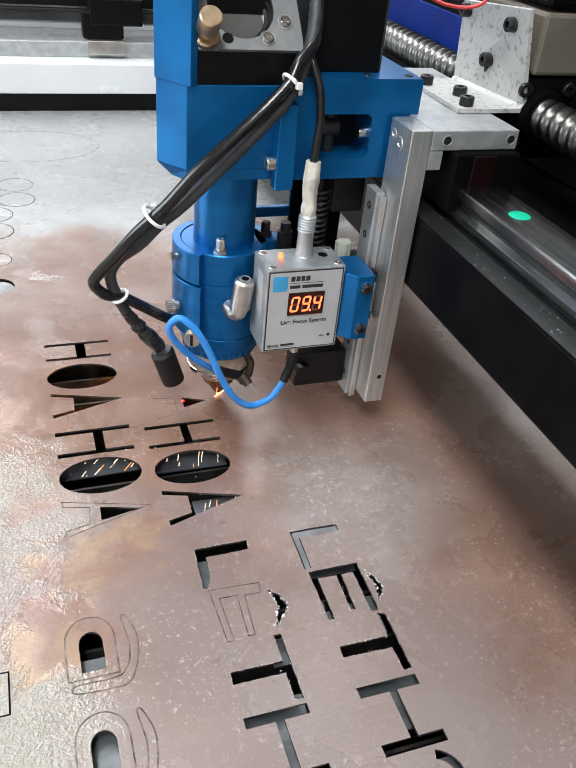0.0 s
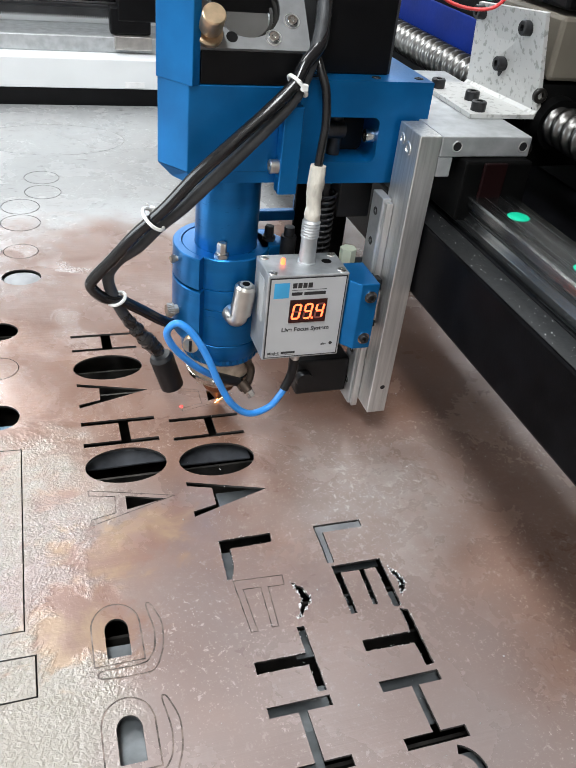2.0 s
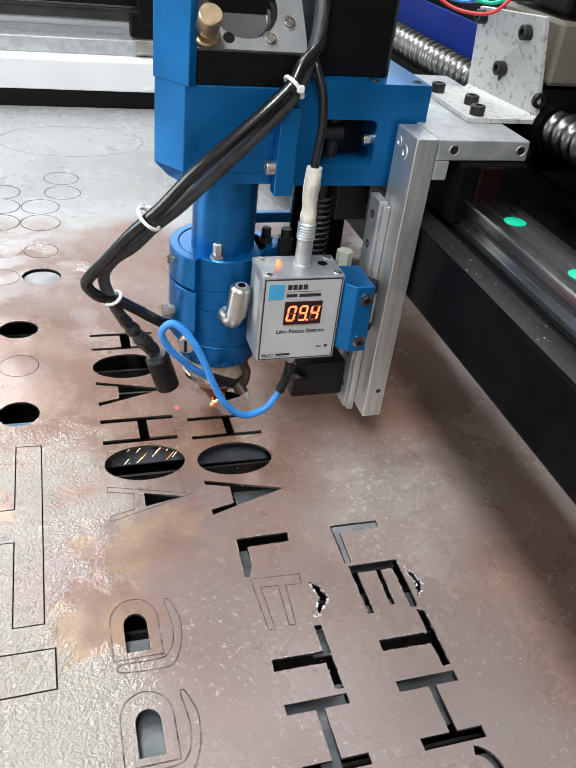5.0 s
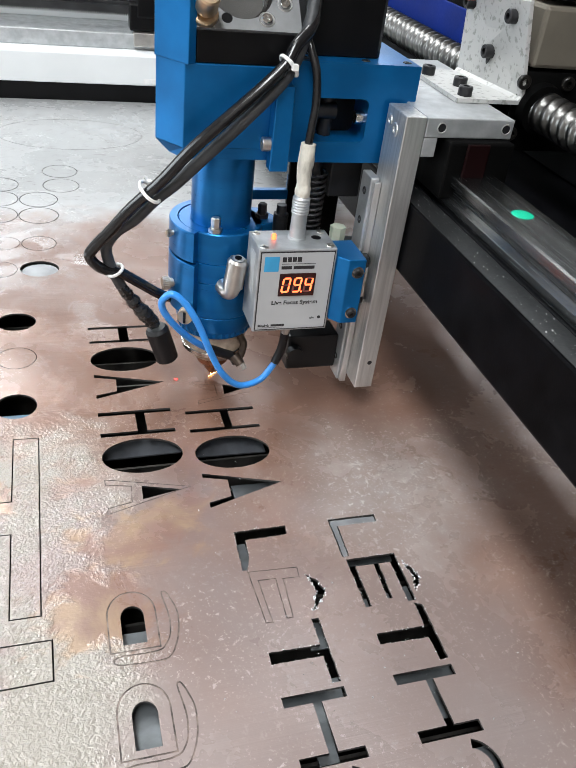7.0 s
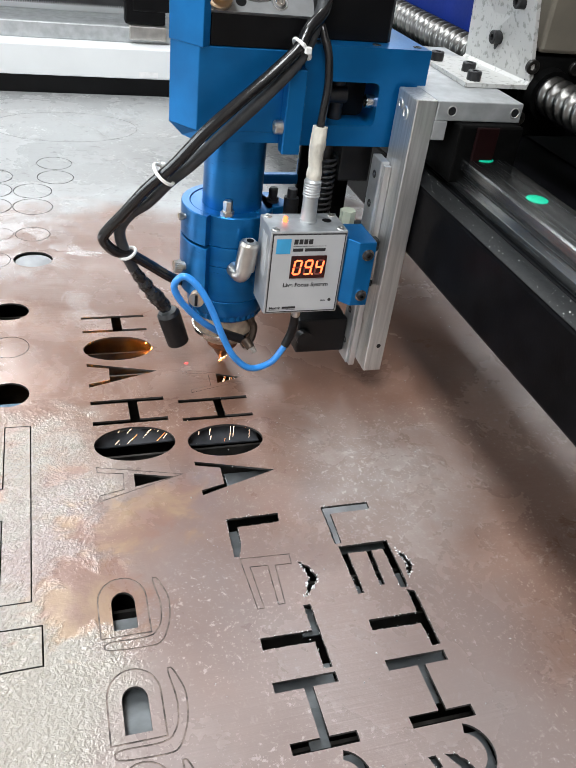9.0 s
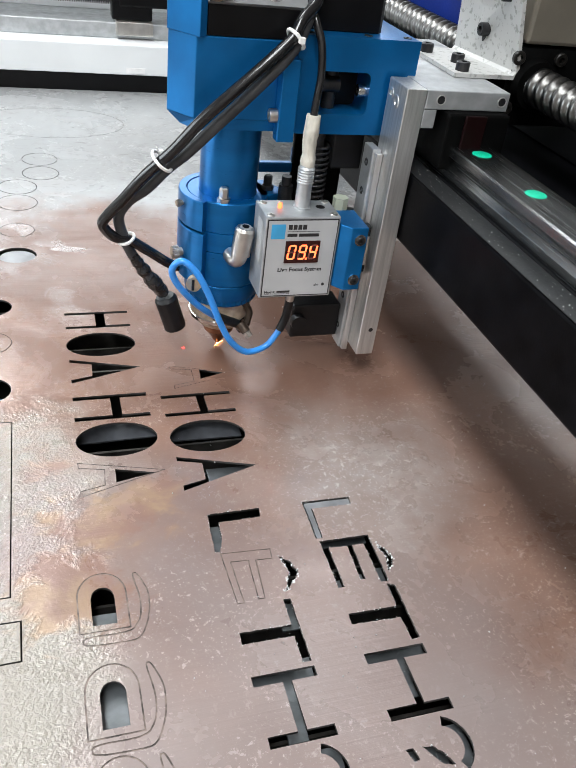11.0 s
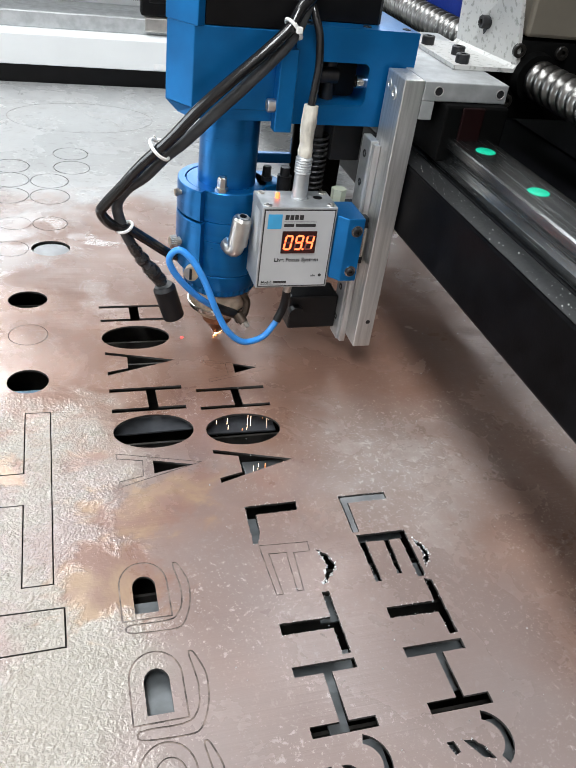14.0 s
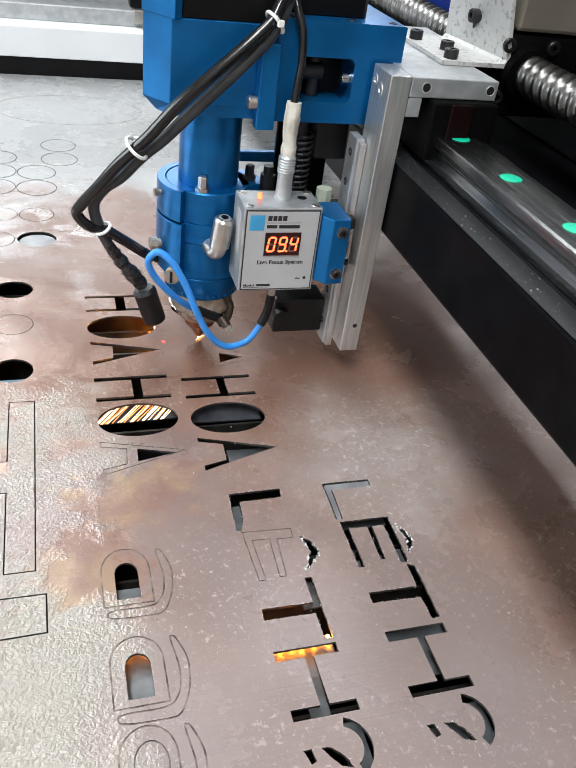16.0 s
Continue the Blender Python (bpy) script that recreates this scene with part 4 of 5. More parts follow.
    # flange strip with its screws
    simple("flange_strip", BLUE, ob, block, 37.5, 48.9, 252.5, 261.8, 173.5, 223.5, r=0.8)
    for z in (189, 220):
        screw(ob, (37.4, 257, z), (32.4, 257, z), 4.2 if z == 189 else 3.6, NICKEL)
    # motor
    bm = B()
    prism(bm, [(63, 276), (105, 276), (108, 279), (108, 324), (105, 327), (63, 327), (60, 324), (60, 279)], 236, 330, r=0.5)
    part("motor", bm, BLACK, ob, "black stepper motor")
    # round body, turned in steps
    def turned(name, mat, prof, label=""):
        bm = B()
        lathe(bm, CX, CY, prof, seg=72)
        return smooth(part(name, bm, mat, ob, label), 28)
    turned("tube", BLUE_SMOOTH, [(20, 178), (20, 127)])
    turned("upper_collar", BLUE_SMOOTH, [(20.2, 128.4), (27.6, 128.4), (28.4, 127.6), (28.4, 107.4), (28, 107)])
    turned("middle_collar", BLUE_SMOOTH, [(27.4, 107), (28.6, 106.4), (28.6, 92.8), (28.2, 92.4)])
    turned("lower_collar", BLUE_SMOOTH, [(27.4, 92.4), (28.4, 91.8), (28.4, 66.6), (28, 66), (27.6, 66), (27.6, 65.4), (28.2, 65), (28, 56), (26, 51)])
    bm = B()
    lathe(bm, CX, CY, [(26.4, 54), (27.0, 53), (27.0, 49.6), (26, 48.4), (20, 48.2)], seg=72)
    for k, v in enumerate(bm.verts):
        d = Vector((v.co.x - CX * 0.001, v.co.y - CY * 0.001, 0))
        if (k // 5) % 2 and d.length > 0.0265:
            v.co -= d.normalized() * 0.0007
    part("knurled_ring", bm, BLUE_SMOOTH, ob, "knurled blue ring")
    # raised shells on the flank of the collars
    for z0, z1, a0, a1, pl in ((107.6, 128.7, 110, 229, "upper_shell"), (67, 106, 110, 231, "lower_shell")):
        bm = B()
        lathe(bm, CX, CY, [(28.6, z0), (33.4, z0), (33.9, z0 + 0.6), (33.9, z1 - 0.6), (33.4, z1), (28.6, z1), (28.6, z0)], seg=40, a0=a0, a1=a1)
        bmesh.ops.recalc_face_normals(bm, faces=bm.faces)
        smooth(part(pl, bm, BLUE_SMOOTH, ob), 30)
    bm = B()
    prism(bm, [(38, 276), (52, 280), (56, 292), (48, 306), (38, 308)], 118, 128.4, r=0.8)
    part("rear_lug", bm, BLUE, ob)
    for x, y in ((9.6, 266.6), (46, 289)):
        bm = B()
        lathe(bm, x, y, [(4.6, 128.4), (4.6, 131), (3.2, 131.2), (3.2, 137.6), (2.4, 138.4), (0.01, 138.4)], seg=6)
        part("hex_bolt", bm, NICKEL if x < 30 else OXIDE, ob, "hex bolt on a washer")
    # thumb screws on the flank
    for (x, y, z), r in (((-17, 280, 122), 2.4), ((-17.5, 279, 86), 4.3)):
        bm = B()
        rod(bm, (x + 5, y + 1, z), (x, y, z), r * 0.7)
        for k in range(18):
            a = 2 * math.pi * k / 18
            rod(bm, (x - 0.2, y + r * 0.93 * math.cos(a), z + r * 0.93 * math.sin(a)), (x - r * 1.1, y - 0.8 + r * 0.93 * math.cos(a), z + r * 0.93 * math.sin(a)), r * 0.14, seg=5)
        rod(bm, (x, y, z), (x - r * 1.15, y - 0.8, z), r * 0.94, r * 0.9, seg=18)
        smooth(part("thumb_screw", bm, THUMB, ob, "nickel thumb screw"), 30)
    bm = B()
    rod(bm, (-8, 262, 71), (-10.4, 257, 71), 5.6, 5.2, seg=26)
    smooth(part("brass_screw", bm, BRASS, ob, "brass thumb screw"), 30)
    bm = B()
    block(bm, -11.4, -9.6, 256.2, 257.4, 67, 75, r=0.2)
    part("screw_slot", bm, OXIDE, ob)
    # push-in elbow for air
    bm = B()
    rod(bm, (21.6, 250, 115), (19.6, 250, 97.5), 6.7, seg=32)
    rod(bm, (21.6, 250, 115), (21.9, 250, 117), 6.7, 5.6, seg=32)
    fit = smooth(part("push_fitting", bm, NICKEL, ob, "nickel push-in elbow fitting"), 30)
    bm = B()
    rod(bm, (21.92, 250, 117.1), (21.98, 250, 117.7), 4.0, 3.8, seg=28)
    part("release_ring", bm, ALU_MATT, fit)
    # black plug stands for the shade inside the fitting's bore
    bm = B()
    rod(bm, (22, 250, 117.8), (22.02, 250, 118), 2.4, 2.4, seg=20)
    part("bore_plug", bm, BLACK, fit)
    bm = B()
    pipe(bm, [(19.2, 250, 98), (18.6, 250.4, 94.4), (17, 253, 92.4), (15, 260, 93)], 5.6, seg=18)
    smooth(part("elbow", bm, NICKEL, fit))
    # nozzle
    turned("nozzle_body", CERAMIC, [(23, 48), (23.4, 46), (22.8, 36), (22, 30), (16, 23), (12, 20.5), (0.01, 20)])
    turned("nozzle_band", STEEL, [(22.2, 34), (23.6, 33.4), (23.4, 30.6), (21.8, 29.8)])
    turned("nozzle_tip", COPPER, [(11.5, 21), (11.5, 16), (8, 12), (3.4, 4.6), (2.2, 3.2), (0.8, 3.2)], "copper nozzle tip")
    bm = B()
    pipe(bm, [(30, 270, 50), (35, 268, 41), (33, 266, 32), (27, 266, 26)], 2.8, seg=12, wobble=0.2)
    rod(bm, (28, 264, 33), (32, 259, 28.5), 3.8, 3.4, seg=18)
    smooth(part("nozzle_fitting", bm, DULL_BRASS, ob, "small dull brass fitting at the nozzle"), 30)
    bm = B()
    rod(bm, (32, 259, 28.5), (34, 256.5, 25.5), 3.2, 3.0, seg=6)
    part("fitting_nut", bm, STEEL, ob)
    # glow of the cut
    bm = B()
    bmesh.ops.create_icosphere(bm, subdivisions=2, radius=0.0007, matrix=Matrix.Translation(V(CX, CY, 1.0)))
    part("cutting_spark", bm, SPARK, ob, "glowing cutting spark")
    rnd = random.Random(8)
    bm = B()
    for k in range(4):
        a = rnd.uniform(0, 6.28)
        l0, l1 = rnd.uniform(1.2, 3), rnd.uniform(3, 6.5)
        rod(bm, (CX + l0 * math.cos(a), CY + l0 * math.sin(a), 0.7), (CX + l1 * math.cos(a), CY + l1 * math.sin(a), rnd.uniform(0.6, 1.6)), 0.13, 0.04, seg=5)
    part("spark_streaks", bm, SPARK, ob)
    bm = B()
    lathe(bm, -10, 285.8, [(0.01, 0.5), (0.8, 0.4), (1.2, 0.1)], seg=16)
    part("pointer_dot", bm, POINTER, ob, "red pointer light spot")
    # lower guard and rear parts
    simple("lower_block", PLASTIC, ob, block, 66, 104, 258, 280, 22, 50, r=1.5, label="black lower sensor block")
    bm = B()
    rod(bm, (70, 257, 38), (70, 251, 38), 6, seg=20)
    smooth(part("side_knob", bm, PLASTIC, ob))
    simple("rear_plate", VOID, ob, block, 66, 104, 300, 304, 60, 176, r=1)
    simple("rear_box", PLASTIC, ob, block, 86, 108, 276, 300, 148, 178, r=1.2)
    simple("rear_strut", BLUE, ob, block, 36, 76, 300.5, 306, 136, 143, r=0.8)
    simple("rear_bracket", BLUE, ob, block, 66, 72, 300.5, 306, 143.2, 153, r=0.8)
    # spring behind the sensor box
    bm = B()
    pts = [(76 + 6.8 * math.cos(k * 0.7), 276 + 6.8 * math.sin(k * 0.7), 120 + k * 0.42) for k in range(110)]
    pipe(bm, pts, 1.0, steps=2, seg=6)
    part("spring", bm, OXIDE, ob, "dark coil spring")
    bm = B()
    rod(bm, (76, 276, 112), (76, 276, 176), 3.2)
    rod(bm, (56, 278, 118), (56, 278, 136), 5, seg=20)
    rod(bm, (56, 278, 136), (56, 278, 142), 3.4, seg=16)
    smooth(part("guide_pin", bm, OXIDE, ob))
    bm = B()
    rod(bm, (92, 263, 120), (92, 263, 133), 5.2, 5.4, seg=6)
    smooth(part("nylon_stop", bm, CREAM, ob, "cream nylon stop"), 30)
    return ob


# ---- the height sensor box ----
def sensor_box():
    ob = thing("height_sensor_box", "grey metal sensor box with red digit display", "sensor box")
    x0, x1, f, bk, z0, z1 = 29.4, 80.6, 229.6, 258, 74.2, 133
    simple("body", ALU_MATT, ob, block, x0, x1, f, bk, z0, z1, r=0.7)
    bm = B()
    block(bm, x0 + 1.2, x1 - 1.2, f - 0.3, f - 0.05, z0 + 1.2, z1 - 1.4, r=0)
    part("border", bm, INK, ob, "black printed border")
    simple("front_label", LABEL, ob, block, x0 + 2.0, x1 - 2.0, f - 0.5, f - 0.32, z0 + 2.0, z1 - 2.2, r=0)
    y = f - 0.55
    simple("logo_square", CYAN, ob, block, x0 + 4, x0 + 13.5, y - 0.1, y, z1 - 14.8, z1 - 4.6, r=0)
    # maker's name as bars
    for a, b, c, d in ((15.5, 18.2, 8.4, 5), (18.8, 21.4, 8.4, 5), (22, 24.6, 8.4, 5), (25.2, 28, 8.4, 5), (15.2, 22, 13.4, 11.2), (23.2, 37, 13.4, 11.2)):
        simple("print_bar", INK, ob, block, x0 + a, x0 + b, y - 0.05, y, z1 - c, z1 - d, r=0)
    simple("print_rule", INK, ob, block, x0 + 15.2, x0 + 37.5, y - 0.05, y, z1 - 9.9, z1 - 9.6, r=0)
    lettering("words", "Live Focus System", 4, INK, ob, (x0 + 11, y, z1 - 38.6), width=31)
    lettering("words", "Model:", 2.6, INK, ob, (x0 + 3.4, y, z0 + 3.8), width=7.5)
    simple("print_bar", INK, ob, block, x0 + 12.2, x0 + 21.5, y - 0.05, y, z0 + 3.9, z0 + 5.5, r=0)
    simple("print_rule", INK, ob, block, x0 + 3.4, x0 + 21.5, y - 0.05, y, z0 + 3.0, z0 + 3.25, r=0)
    lettering("words", "alm", 2.2, INK, ob, (x0 + 38.4, y, z0 + 8.6), width=3.4)
    bm = B()
    rod(bm, (x0 + 44.8, y + 0.1, z0 + 9.6), (x0 + 44.8, y - 0.2, z0 + 9.6), 1.1, seg=20)
    part("alarm_lamp", bm, INK, ob)
    # digits
    dx0, dx1, dz0, dz1 = x0 + 14.6, x0 + 38.6, z1 - 32.2, z1 - 16.2
    disp = simple("display", DISPLAY, ob, block, dx0, dx1, y - 0.9, y, dz0, dz1, r=0.3, label="dark red digit display")
    on = {"0": "abcdef", "9": "abcdfg", "4": "bcfg"}
    yy = y - 1.0
    for k, ch in enumerate("094"):
        cx, w, h = dx0 + 4.6 + k * 7.4, 4.4, 9.6
        zc, lean = (dz0 + dz1) / 2, 0.13
        segs = {"a": (-w / 2, w / 2, h / 2, 0), "g": (-w / 2, w / 2, 0, 0), "d": (-w / 2, w / 2, -h / 2, 0), "f": (-w / 2, 0, 0, h / 2), "b": (w / 2, 0, 0, h / 2),
                "e": (-w / 2, 0, -h / 2, 0), "c": (w / 2, 0, -h / 2, 0)}
        for s, (p, q, a, b) in segs.items():
            bm = B()
            th = 0.62
            if s in "agd":
                pts = [(p + 0.5, a - th), (q - 0.5, a - th), (q - 0.1, a), (q - 0.5, a + th), (p + 0.5, a + th), (p + 0.1, a)]
            else:
                pts = [(p - th, a + 0.6), (p, a + 0.2), (p + th, a + 0.6), (p + th, b - 0.6), (p, b - 0.2), (p - th, b - 0.6)]
            vs = [bm.verts.new(V(cx + u + lean * v, yy, zc + v)) for u, v in pts]
            bm.faces.new(vs)
            ext = bmesh.ops.extrude_face_region(bm, geom=bm.faces[:])
            bmesh.ops.translate(bm, vec=V(0, 0.12, 0), verts=[g for g in ext["geom"] if isinstance(g, bmesh.types.BMVert)])
            bmesh.ops.recalc_face_normals(bm, faces=bm.faces)
            part("segment", bm, RED_GLOW if s in on[ch] else UNLIT, disp)
    bm = B()
    rod(bm, (dx0 + 4.6 + 7.4 + 3.1, yy + 0.1, dz0 + 3.2), (dx0 + 4.6 + 7.4 + 3.1, yy, dz0 + 3.2), 0.7, seg=12)
    part("decimal_point", bm, RED_GLOW, disp)
    # lid screws, lamp, cable gland
    for x, yk in ((x0 + 4, f + 4), (x1 - 4, f + 4), (x0 + 4, bk - 4), (x1 - 4, bk - 4)):
        bm = B()
        lathe(bm, x, yk, [(2.7, z1 + 0.02), (2.4, z1 + 0.7), (0.9, z1 + 0.9), (0.8, z1 + 0.4), (0.01, z1 + 0.4)], seg=20)
        smooth(part("lid_screw", bm, NICKEL, ob), 30)
    bm = B()
    lathe(bm, 42.5, 245, [(1.5, z1 + 0.02), (1.5, z1 + 2.6), (1.1, z1 + 3.6), (0.01, z1 + 4)], seg=20)
    smooth(part("indicator_lamp", bm, ORANGE_GLOW, ob, "glowing orange indicator"), 40)
    # hole in the lid, its shade painted as a black disc
    bm = B()
    lathe(bm, 71, 246, [(0.01, z1 + 0.05), (3.2, z1 + 0.06)], seg=24)
    part("lid_disc", bm, BLACK, ob)
    bm = B()
    lathe(bm, 58, 246, [(5.8, z1 + 0.02), (5.8, z1 + 1.0), (5.2, z1 + 1.4), (4.9, z1 + 14), (4.9, z1 + 17), (5.6, z1 + 17.4)]
          + [(5.6 - 0.35 * (k % 2), z1 + 17.6 + k * 0.9) for k in range(11)] + [(4.6, z1 + 28), (4.2, z1 + 32)], seg=36)
    smooth(part("connector", bm, ALU_MATT, ob, "silver knurled cable connector"), 20)
    bm = B()
    rod(bm, (58, 245, z0), (58, 245, z0 - 6), 3.6, seg=6)
    rod(bm, (58, 245, z0 - 6), (58, 246, z0 - 12), 3.0, seg=20)
    part("socket", bm, NICKEL, ob)
    simple("side_sticker", LABEL, ob, block, x0 - 0.3, x0 - 0.05, 236, 247, z0 + 24, z1 - 6, r=0)
    # blue clamp that joins the box to the slide
    cl = None
    bm = B()
    prism(bm, [(81, 229), (87, 222.4), (98.6, 222.4), (98.6, 252), (81, 252)], 82, 128, r=0.6)
    cl = part("clamp", bm, BLUE, ob, "blue clamp block")
    for z in (119.5, 90):
        simple("washer", STEEL, cl, rod, (93.4, 222.5, z), (93.4, 221.6, z), 4.0, round_it=True)
        screw(cl, (93.4, 221.6, z), (93.4, 219.6, z), 3.0, OXIDE)
    return ob


# ---- cables ----
def tie(ob, centre, along, r):
    bm = B()
    d = Vector(along).normalized()
    s = d.orthogonal().normalized()
    u = d.cross(s)
    c = Vector(centre)
    pts = [c + (s * math.cos(a) + u * math.sin(a)) * r for a in [2 * math.pi * k / 14 for k in range(15)]]
    pipe(bm, pts, 1.1, steps=3, seg=8)
    h = c + (s * math.cos(2.2) + u * math.sin(2.2)) * (r + 1)
    q = Vector(h)
    block(bm, q.x - 1.8, q.x + 1.8, q.y - 1.6, q.y + 1.6, q.z - 1.8, q.z + 1.8, r=0.4)
    rod(bm, tuple(q), (q.x - 3, q.y - 1, q.z + 4), 0.7, 0.4, seg=6)
    part("cable_tie", bm, WHITE_NYLON, ob, "white nylon cable tie")


def cables():
    ob = thing("cable_bundle", "bundle of black cables looped beside the head", "cable")
    a = [(66, 285, 300), (61, 270, 268), (57, 262, 254), (47, 255, 245), (40, 250, 235), (26, 246, 223), (4, 244, 204), (-12, 246, 188), (-28, 250, 168), (-44, 256, 150), (-57, 262, 132),
         (-67, 268, 118), (-69.5, 270, 111), (-63, 272, 102), (-52, 274, 98), (-39, 278, 88), (-20, 284, 73), (-6, 288, 70)]
    simple("cable", RUBBER, ob, pipe, a, 3.6, round_it=True, label="glossy black cable")
    b = [(63, 283, 290), (58, 266, 262), (50, 258, 241), (40, 252, 226), (18, 249, 204), (-2, 250, 184), (-18, 254, 166), (-30, 258, 154), (-42, 263, 139), (-53, 269, 128), (-59, 273, 115),
         (-55, 275, 98), (-47, 279, 80), (-37, 282, 65)]
    simple("cable", SLEEVE, ob, pipe, b, 3.7, round_it=True, label="dull grey-black sleeved cable")
    simple("taped_joint", TAPE_BLACK, ob, pipe, [(-50, 277.5, 86), (-46, 279, 79), (-41, 281, 71), (-35, 283, 62), (-30, 284, 55), (-26, 285, 50)], 4.6, wobble=0.45, round_it=True,
           label="wrinkled black tape wrapping")
    bm = B()
    rod(bm, (-25.4, 285, 47.5), (-24.6, 285, 45), 6.6, 8.4, seg=28)
    rod(bm, (-24.6, 285, 45), (-17, 285.5, 20.5), 8.4, 8.2, seg=32)
    smooth(part("pointer_module", bm, PLASTIC, ob, "black round pointer module"), 30)
    tie(ob, (43, 252, 235), (14, 4, 12), 6.6)
    tie(ob, (-34, 254.5, 160), (-16, 6, -19), 7.6)
    tie(ob, (-54, 274, 99), (6, 2, -12), 5.6)
    sc = thing("sensor_cable", "thin black cable with cream tape above connector", "cable")
    simple("cable", RUBBER, sc, pipe, [(60, 276, 280), (56, 264, 252), (57, 258, 243), (60, 253, 232), (61, 250, 216), (59.5, 248, 203), (58.4, 247, 192), (58, 246.4, 180), (58, 246, 166)], 2.5, round_it=True)
    bm = B()
    pipe(bm, [(58.6, 247.2, 193), (58.2, 246.8, 186), (57.8, 246.4, 176), (58, 246, 168), (58, 246, 161)], 4.7, wobble=0.16, steps=10, seg=20)
    smooth(part("paper_tape", bm, TAPE, sc, "crumpled cream paper tape"), 60)
    ho = thing("air_hose", "bright blue plastic hose curving below the box", "hose")
    simple("hose", HOSE, ho, pipe, [(16, 264, 37), (6, 260, 44), (-8, 255, 57), (-22, 250, 75), (-27, 248, 88), (-21, 246, 95.4), (-12, 243, 89), (-3, 241, 73), (6, 240, 51), (15, 240, 34), (28, 242, 22.5),
                                    (43, 245, 24), (51, 246.6, 33), (54.5, 247.6, 39)], 2.35, round_it=True)
    simple("sleeve", PLASTIC, ho, pipe, [(53.4, 247.2, 36.6), (57, 248, 46), (58, 247, 56), (58, 246, 62.5)], 3.1, round_it=True)
    simple("end_sleeve", PLASTIC, ho, pipe, [(8, 260.6, 42.6), (16, 264, 37.2), (26, 266, 32)], 3.4, round_it=True)
    return ob, sc, ho


# ---- sparks under the sheet ----
def spark_trails(plate, dense, slope, seed):
    """Glowing trails that skim over a fallen offcut; plate gives its extent and lean."""
    rnd = random.Random(seed)
    x0, x1, y0, y1, lean = plate
    ob = thing("spark_trails", "thin white-hot spark trails flying below the sheet", "sparks", "sparks below the sheet")
    w, h = (x1 - x0) / 2, (y1 - y0) / 2
    for name, mat, count, wide in (("white_trails", WHITE_HOT, 26 if dense else 15, 0.26), ("orange_trails", YELLOW_HOT, 30 if dense else 4, 0.34)):
        bm = B()
        for k in range(count):
            x = rnd.uniform(-w, w)
            a, b = sorted((rnd.uniform(-h, h), rnd.uniform(-h, h)))
            if dense:
                a, b = -h, h
            d = slope * (1 + rnd.uniform(-0.12, 0.12))
            r = wide * rnd.uniform(0.35, 1.3 if dense else 0.8)
            rod(bm, (x + d * a, a, 1.2), (x + d * b, b, 1.2), r, r, seg=4)
        part(name, bm, mat, ob)
    return ob, plate_pose(x0, x1, y0, y1, lean)


def spark_shower(x, y, count, reach, seed, glow=SHOWER_GLOW, depth=4.5):
    """A loose cluster of glowing droplets below the sheet."""
    rnd = random.Random(seed)
    ob = thing("spark_shower", "cluster of orange glowing metal droplets below the sheet", "sparks", "sparks below the sheet")
    for k in range(count):
        bm = B()
        p = (rnd.uniform(-reach[0], reach[0]), rnd.uniform(-reach[1], reach[1]), rnd.uniform(-1.5, 1.5))
        rod(bm, p, (p[0] + rnd.uniform(-2, 2), p[1] + rnd.uniform(-4, -2), p[2] - 0.6), 0.9, 0.5, seg=6)
        part("droplet", bm, glow, ob)
    return ob, pose(x / 1000, y / 1000, -depth / 1000)


LEFT_O, RIGHT_O, RIGHT_A = (-104, -50, 228, 250, -1), (-44, 8, 222, 246, 1), (-24, 12, 160, 188, 1)
RIGHT_H, LEFT_L = (-44, 8, 252, 268, 0), (-36, -2, 114, 150, 1)


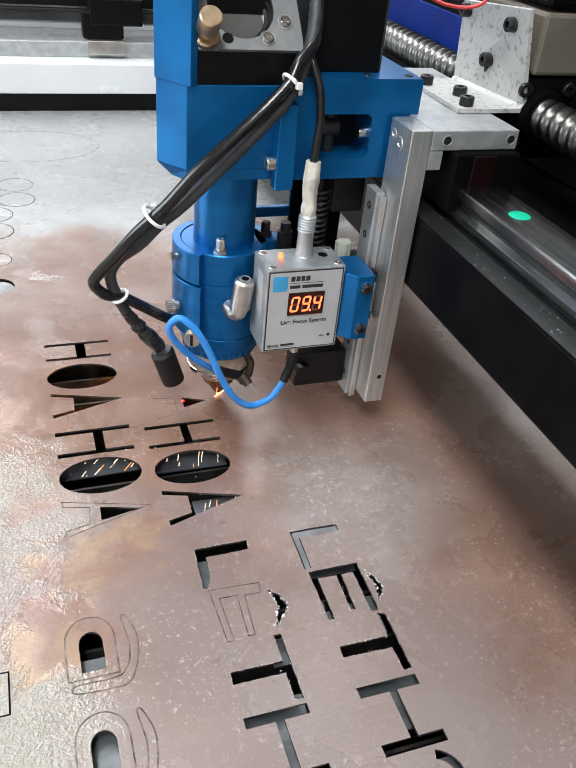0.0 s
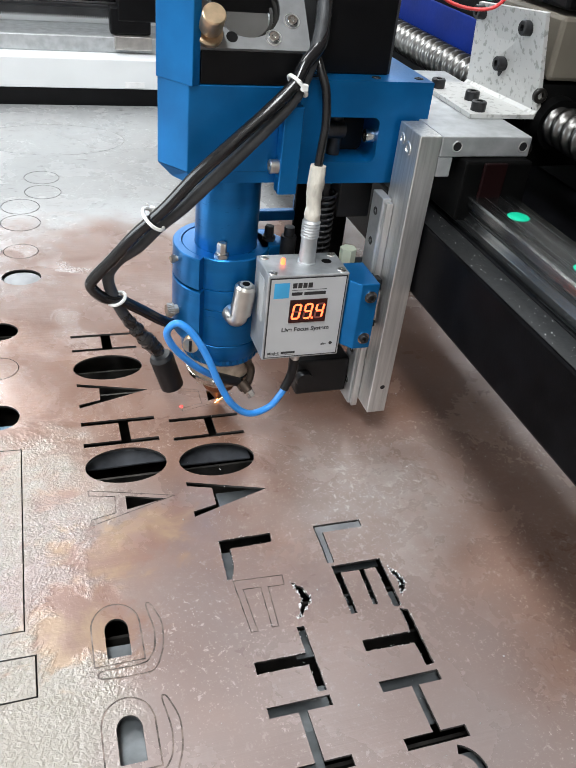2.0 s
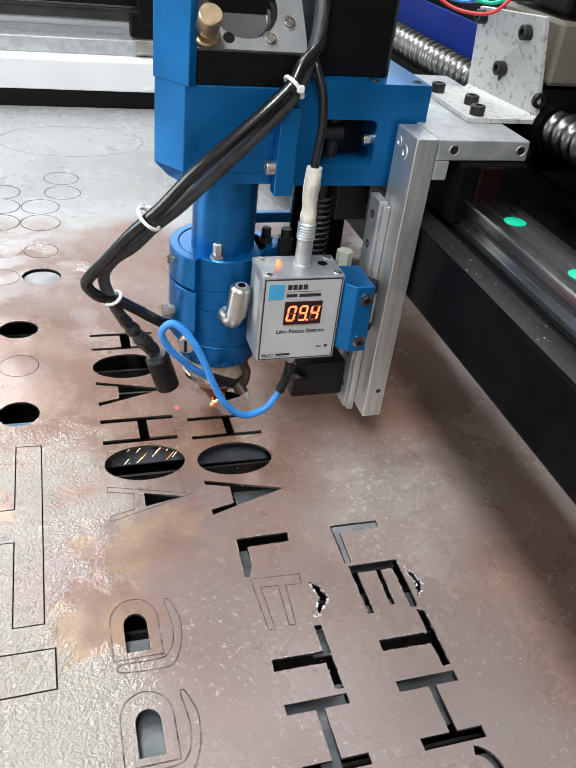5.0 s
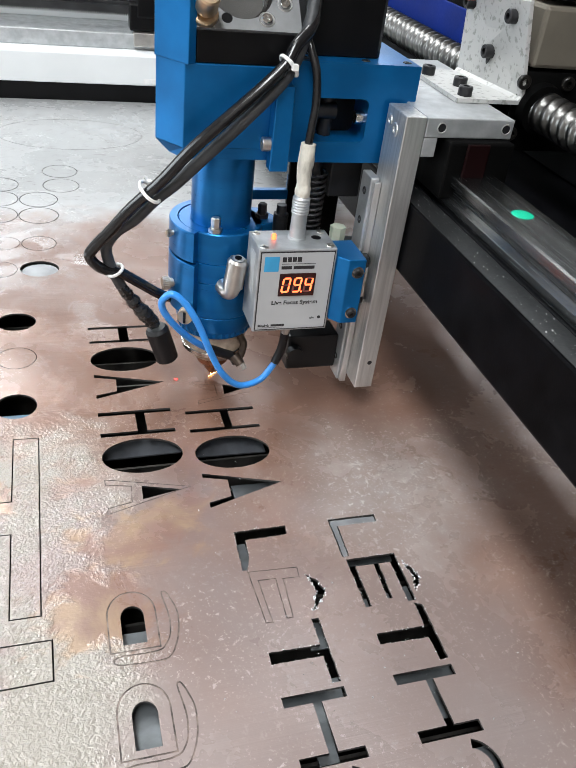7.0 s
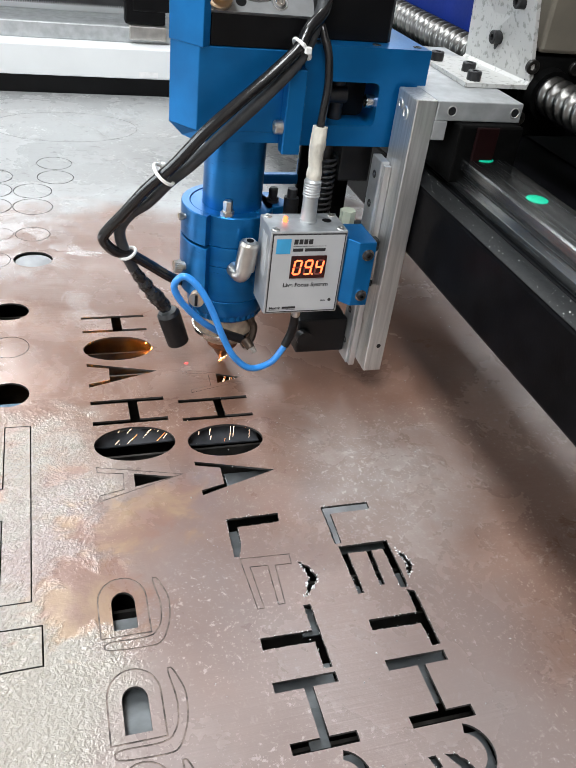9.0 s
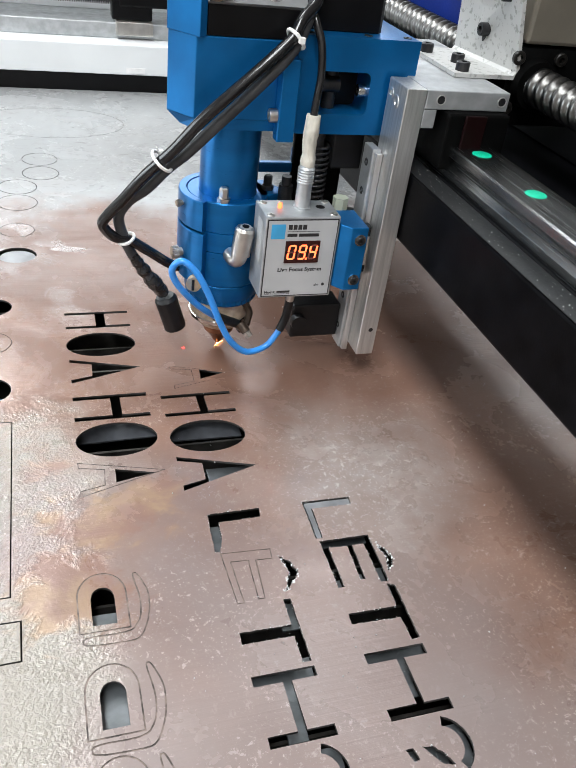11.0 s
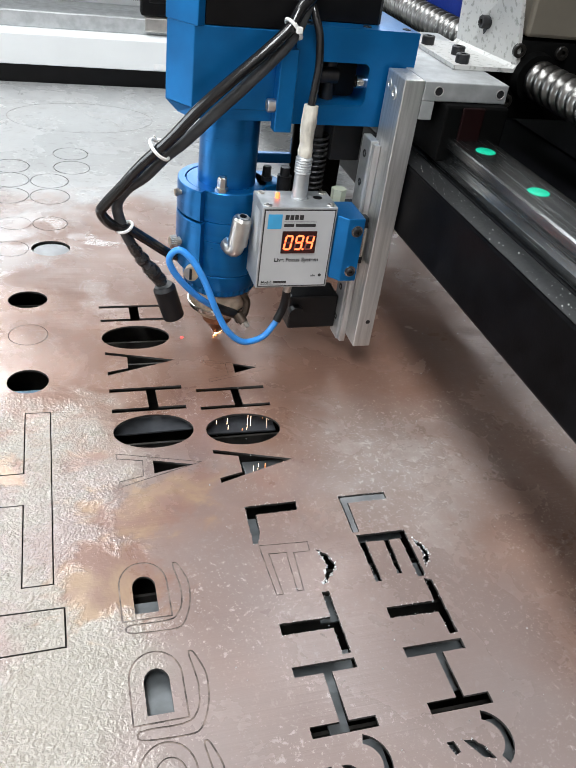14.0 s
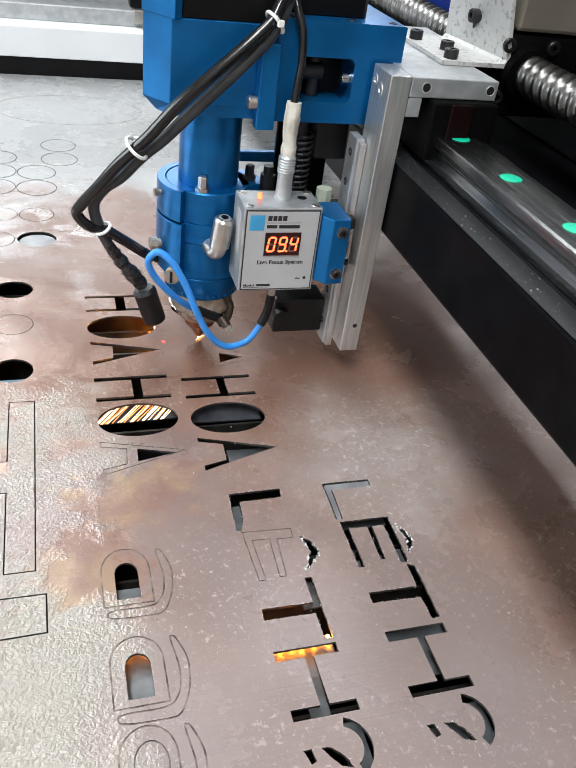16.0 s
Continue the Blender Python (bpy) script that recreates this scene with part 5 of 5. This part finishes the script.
def sparks():
    """Each burst with the seconds between which it is seen."""
    return [
        (spark_trails(LEFT_O, False, 0.75, 1), [(0, 0.1), (4.7, 5.15), (8.9, 9.3), (11.35, 11.6), (14.9, 15.1)]),
        (spark_trails(LEFT_O, True, 0.75, 2), [(4.4, 4.6), (15.15, 15.3), (15.85, 16)]),
        (spark_trails(RIGHT_O, False, 0.3, 3), [(0, 0.1), (0.4, 0.7), (1.45, 1.6), (8.95, 9.1), (11.3, 11.6), (12.7, 13.1), (13.45, 14.1), (14.7, 14.9), (15.4, 15.7)]),
        (spark_trails(RIGHT_O, True, 0.2, 4), [(3.2, 4.05), (4.4, 4.6)]),
        (spark_trails(RIGHT_A, False, 0.35, 5), [(0, 0.1), (0.5, 0.7), (1.4, 1.6), (2.3, 2.8), (11.35, 11.6), (12.7, 13.1), (13.5, 14.1), (15.4, 15.7)]),
        (spark_trails(RIGHT_A, True, 0.3, 6), [(0.95, 1.1), (3.2, 4.05), (4.4, 4.6)]),
        (spark_trails(RIGHT_H, True, 0.1, 7), [(3.2, 4.05)]),
        (spark_trails((-12, 8, 288, 304, 0), False, 0.3, 13), [(8.1, 9.25), (14.95, 15.08), (15.42, 15.65)]),
        (spark_trails(LEFT_L, False, 0.2, 8), [(0.95, 1.1), (3.4, 4.05), (4.4, 4.6)]),
        (spark_shower(-19, 43, 18, (17, 4), 9), [(3.2, 3.75), (3.85, 4.05), (4.4, 4.6), (15.5, 16)]),
        (spark_shower(-98, 57, 10, (9, 4), 12), [(3.3, 3.45), (4.4, 4.6), (15.5, 16)]),
        (spark_shower(-47, 312, 40, (5, 22), 10, FIERCE_GLOW, 20), [(0, 0.1), (4.4, 4.6), (8.9, 9.15), (14.9, 15.3), (15.8, 16)]),
        (spark_shower(-47, 358, 30, (5, 20), 11, FIERCE_GLOW, 20), [(8.9, 9.15), (14.9, 15.3), (15.5, 16)]),
    ]


def flight(at, bursts):
    """Rows of a burst: it flies in along the slats, skims past, and is flung away again into the tray."""
    away = Matrix.Translation((0.32, -0.02, -0.1)) @ at
    rows = []
    for a, b in bursts:
        if a > 0:
            rows.append((a - 0.06, away))
        rows.append((a, at))
        rows.append((b, Matrix.Translation((-0.0008, -0.0012, 0)) @ at))
        if b < 16:
            rows.append((b + 0.06, away))
    if rows[0][0] > 0:
        rows.insert(0, (0, away))
    if rows[-1][0] < 16:
        rows.append((16, away))
    return rows


hall()
sheet()
bed()
offcuts()
far_rail()
BEAM, SCREW = gantry()
BRACKET = bracket()
HEAD = cutting_head()
BOX = sensor_box()
CABLES, SENSOR_CABLE, AIR_HOSE = cables()
SPARKS = sparks()


def motions():
    for ob in (BEAM, SCREW):
        walk(ob, [(t, pose(x, 0, 0)) for t, x, y in TRAVEL])
    for ob in (BRACKET, HEAD, BOX, CABLES, SENSOR_CABLE, AIR_HOSE):
        walk(ob, [(t, pose(x, y, 0)) for t, x, y in TRAVEL])
    for (ob, at), bursts in SPARKS:
        walk(ob, flight(at, bursts))


motions()
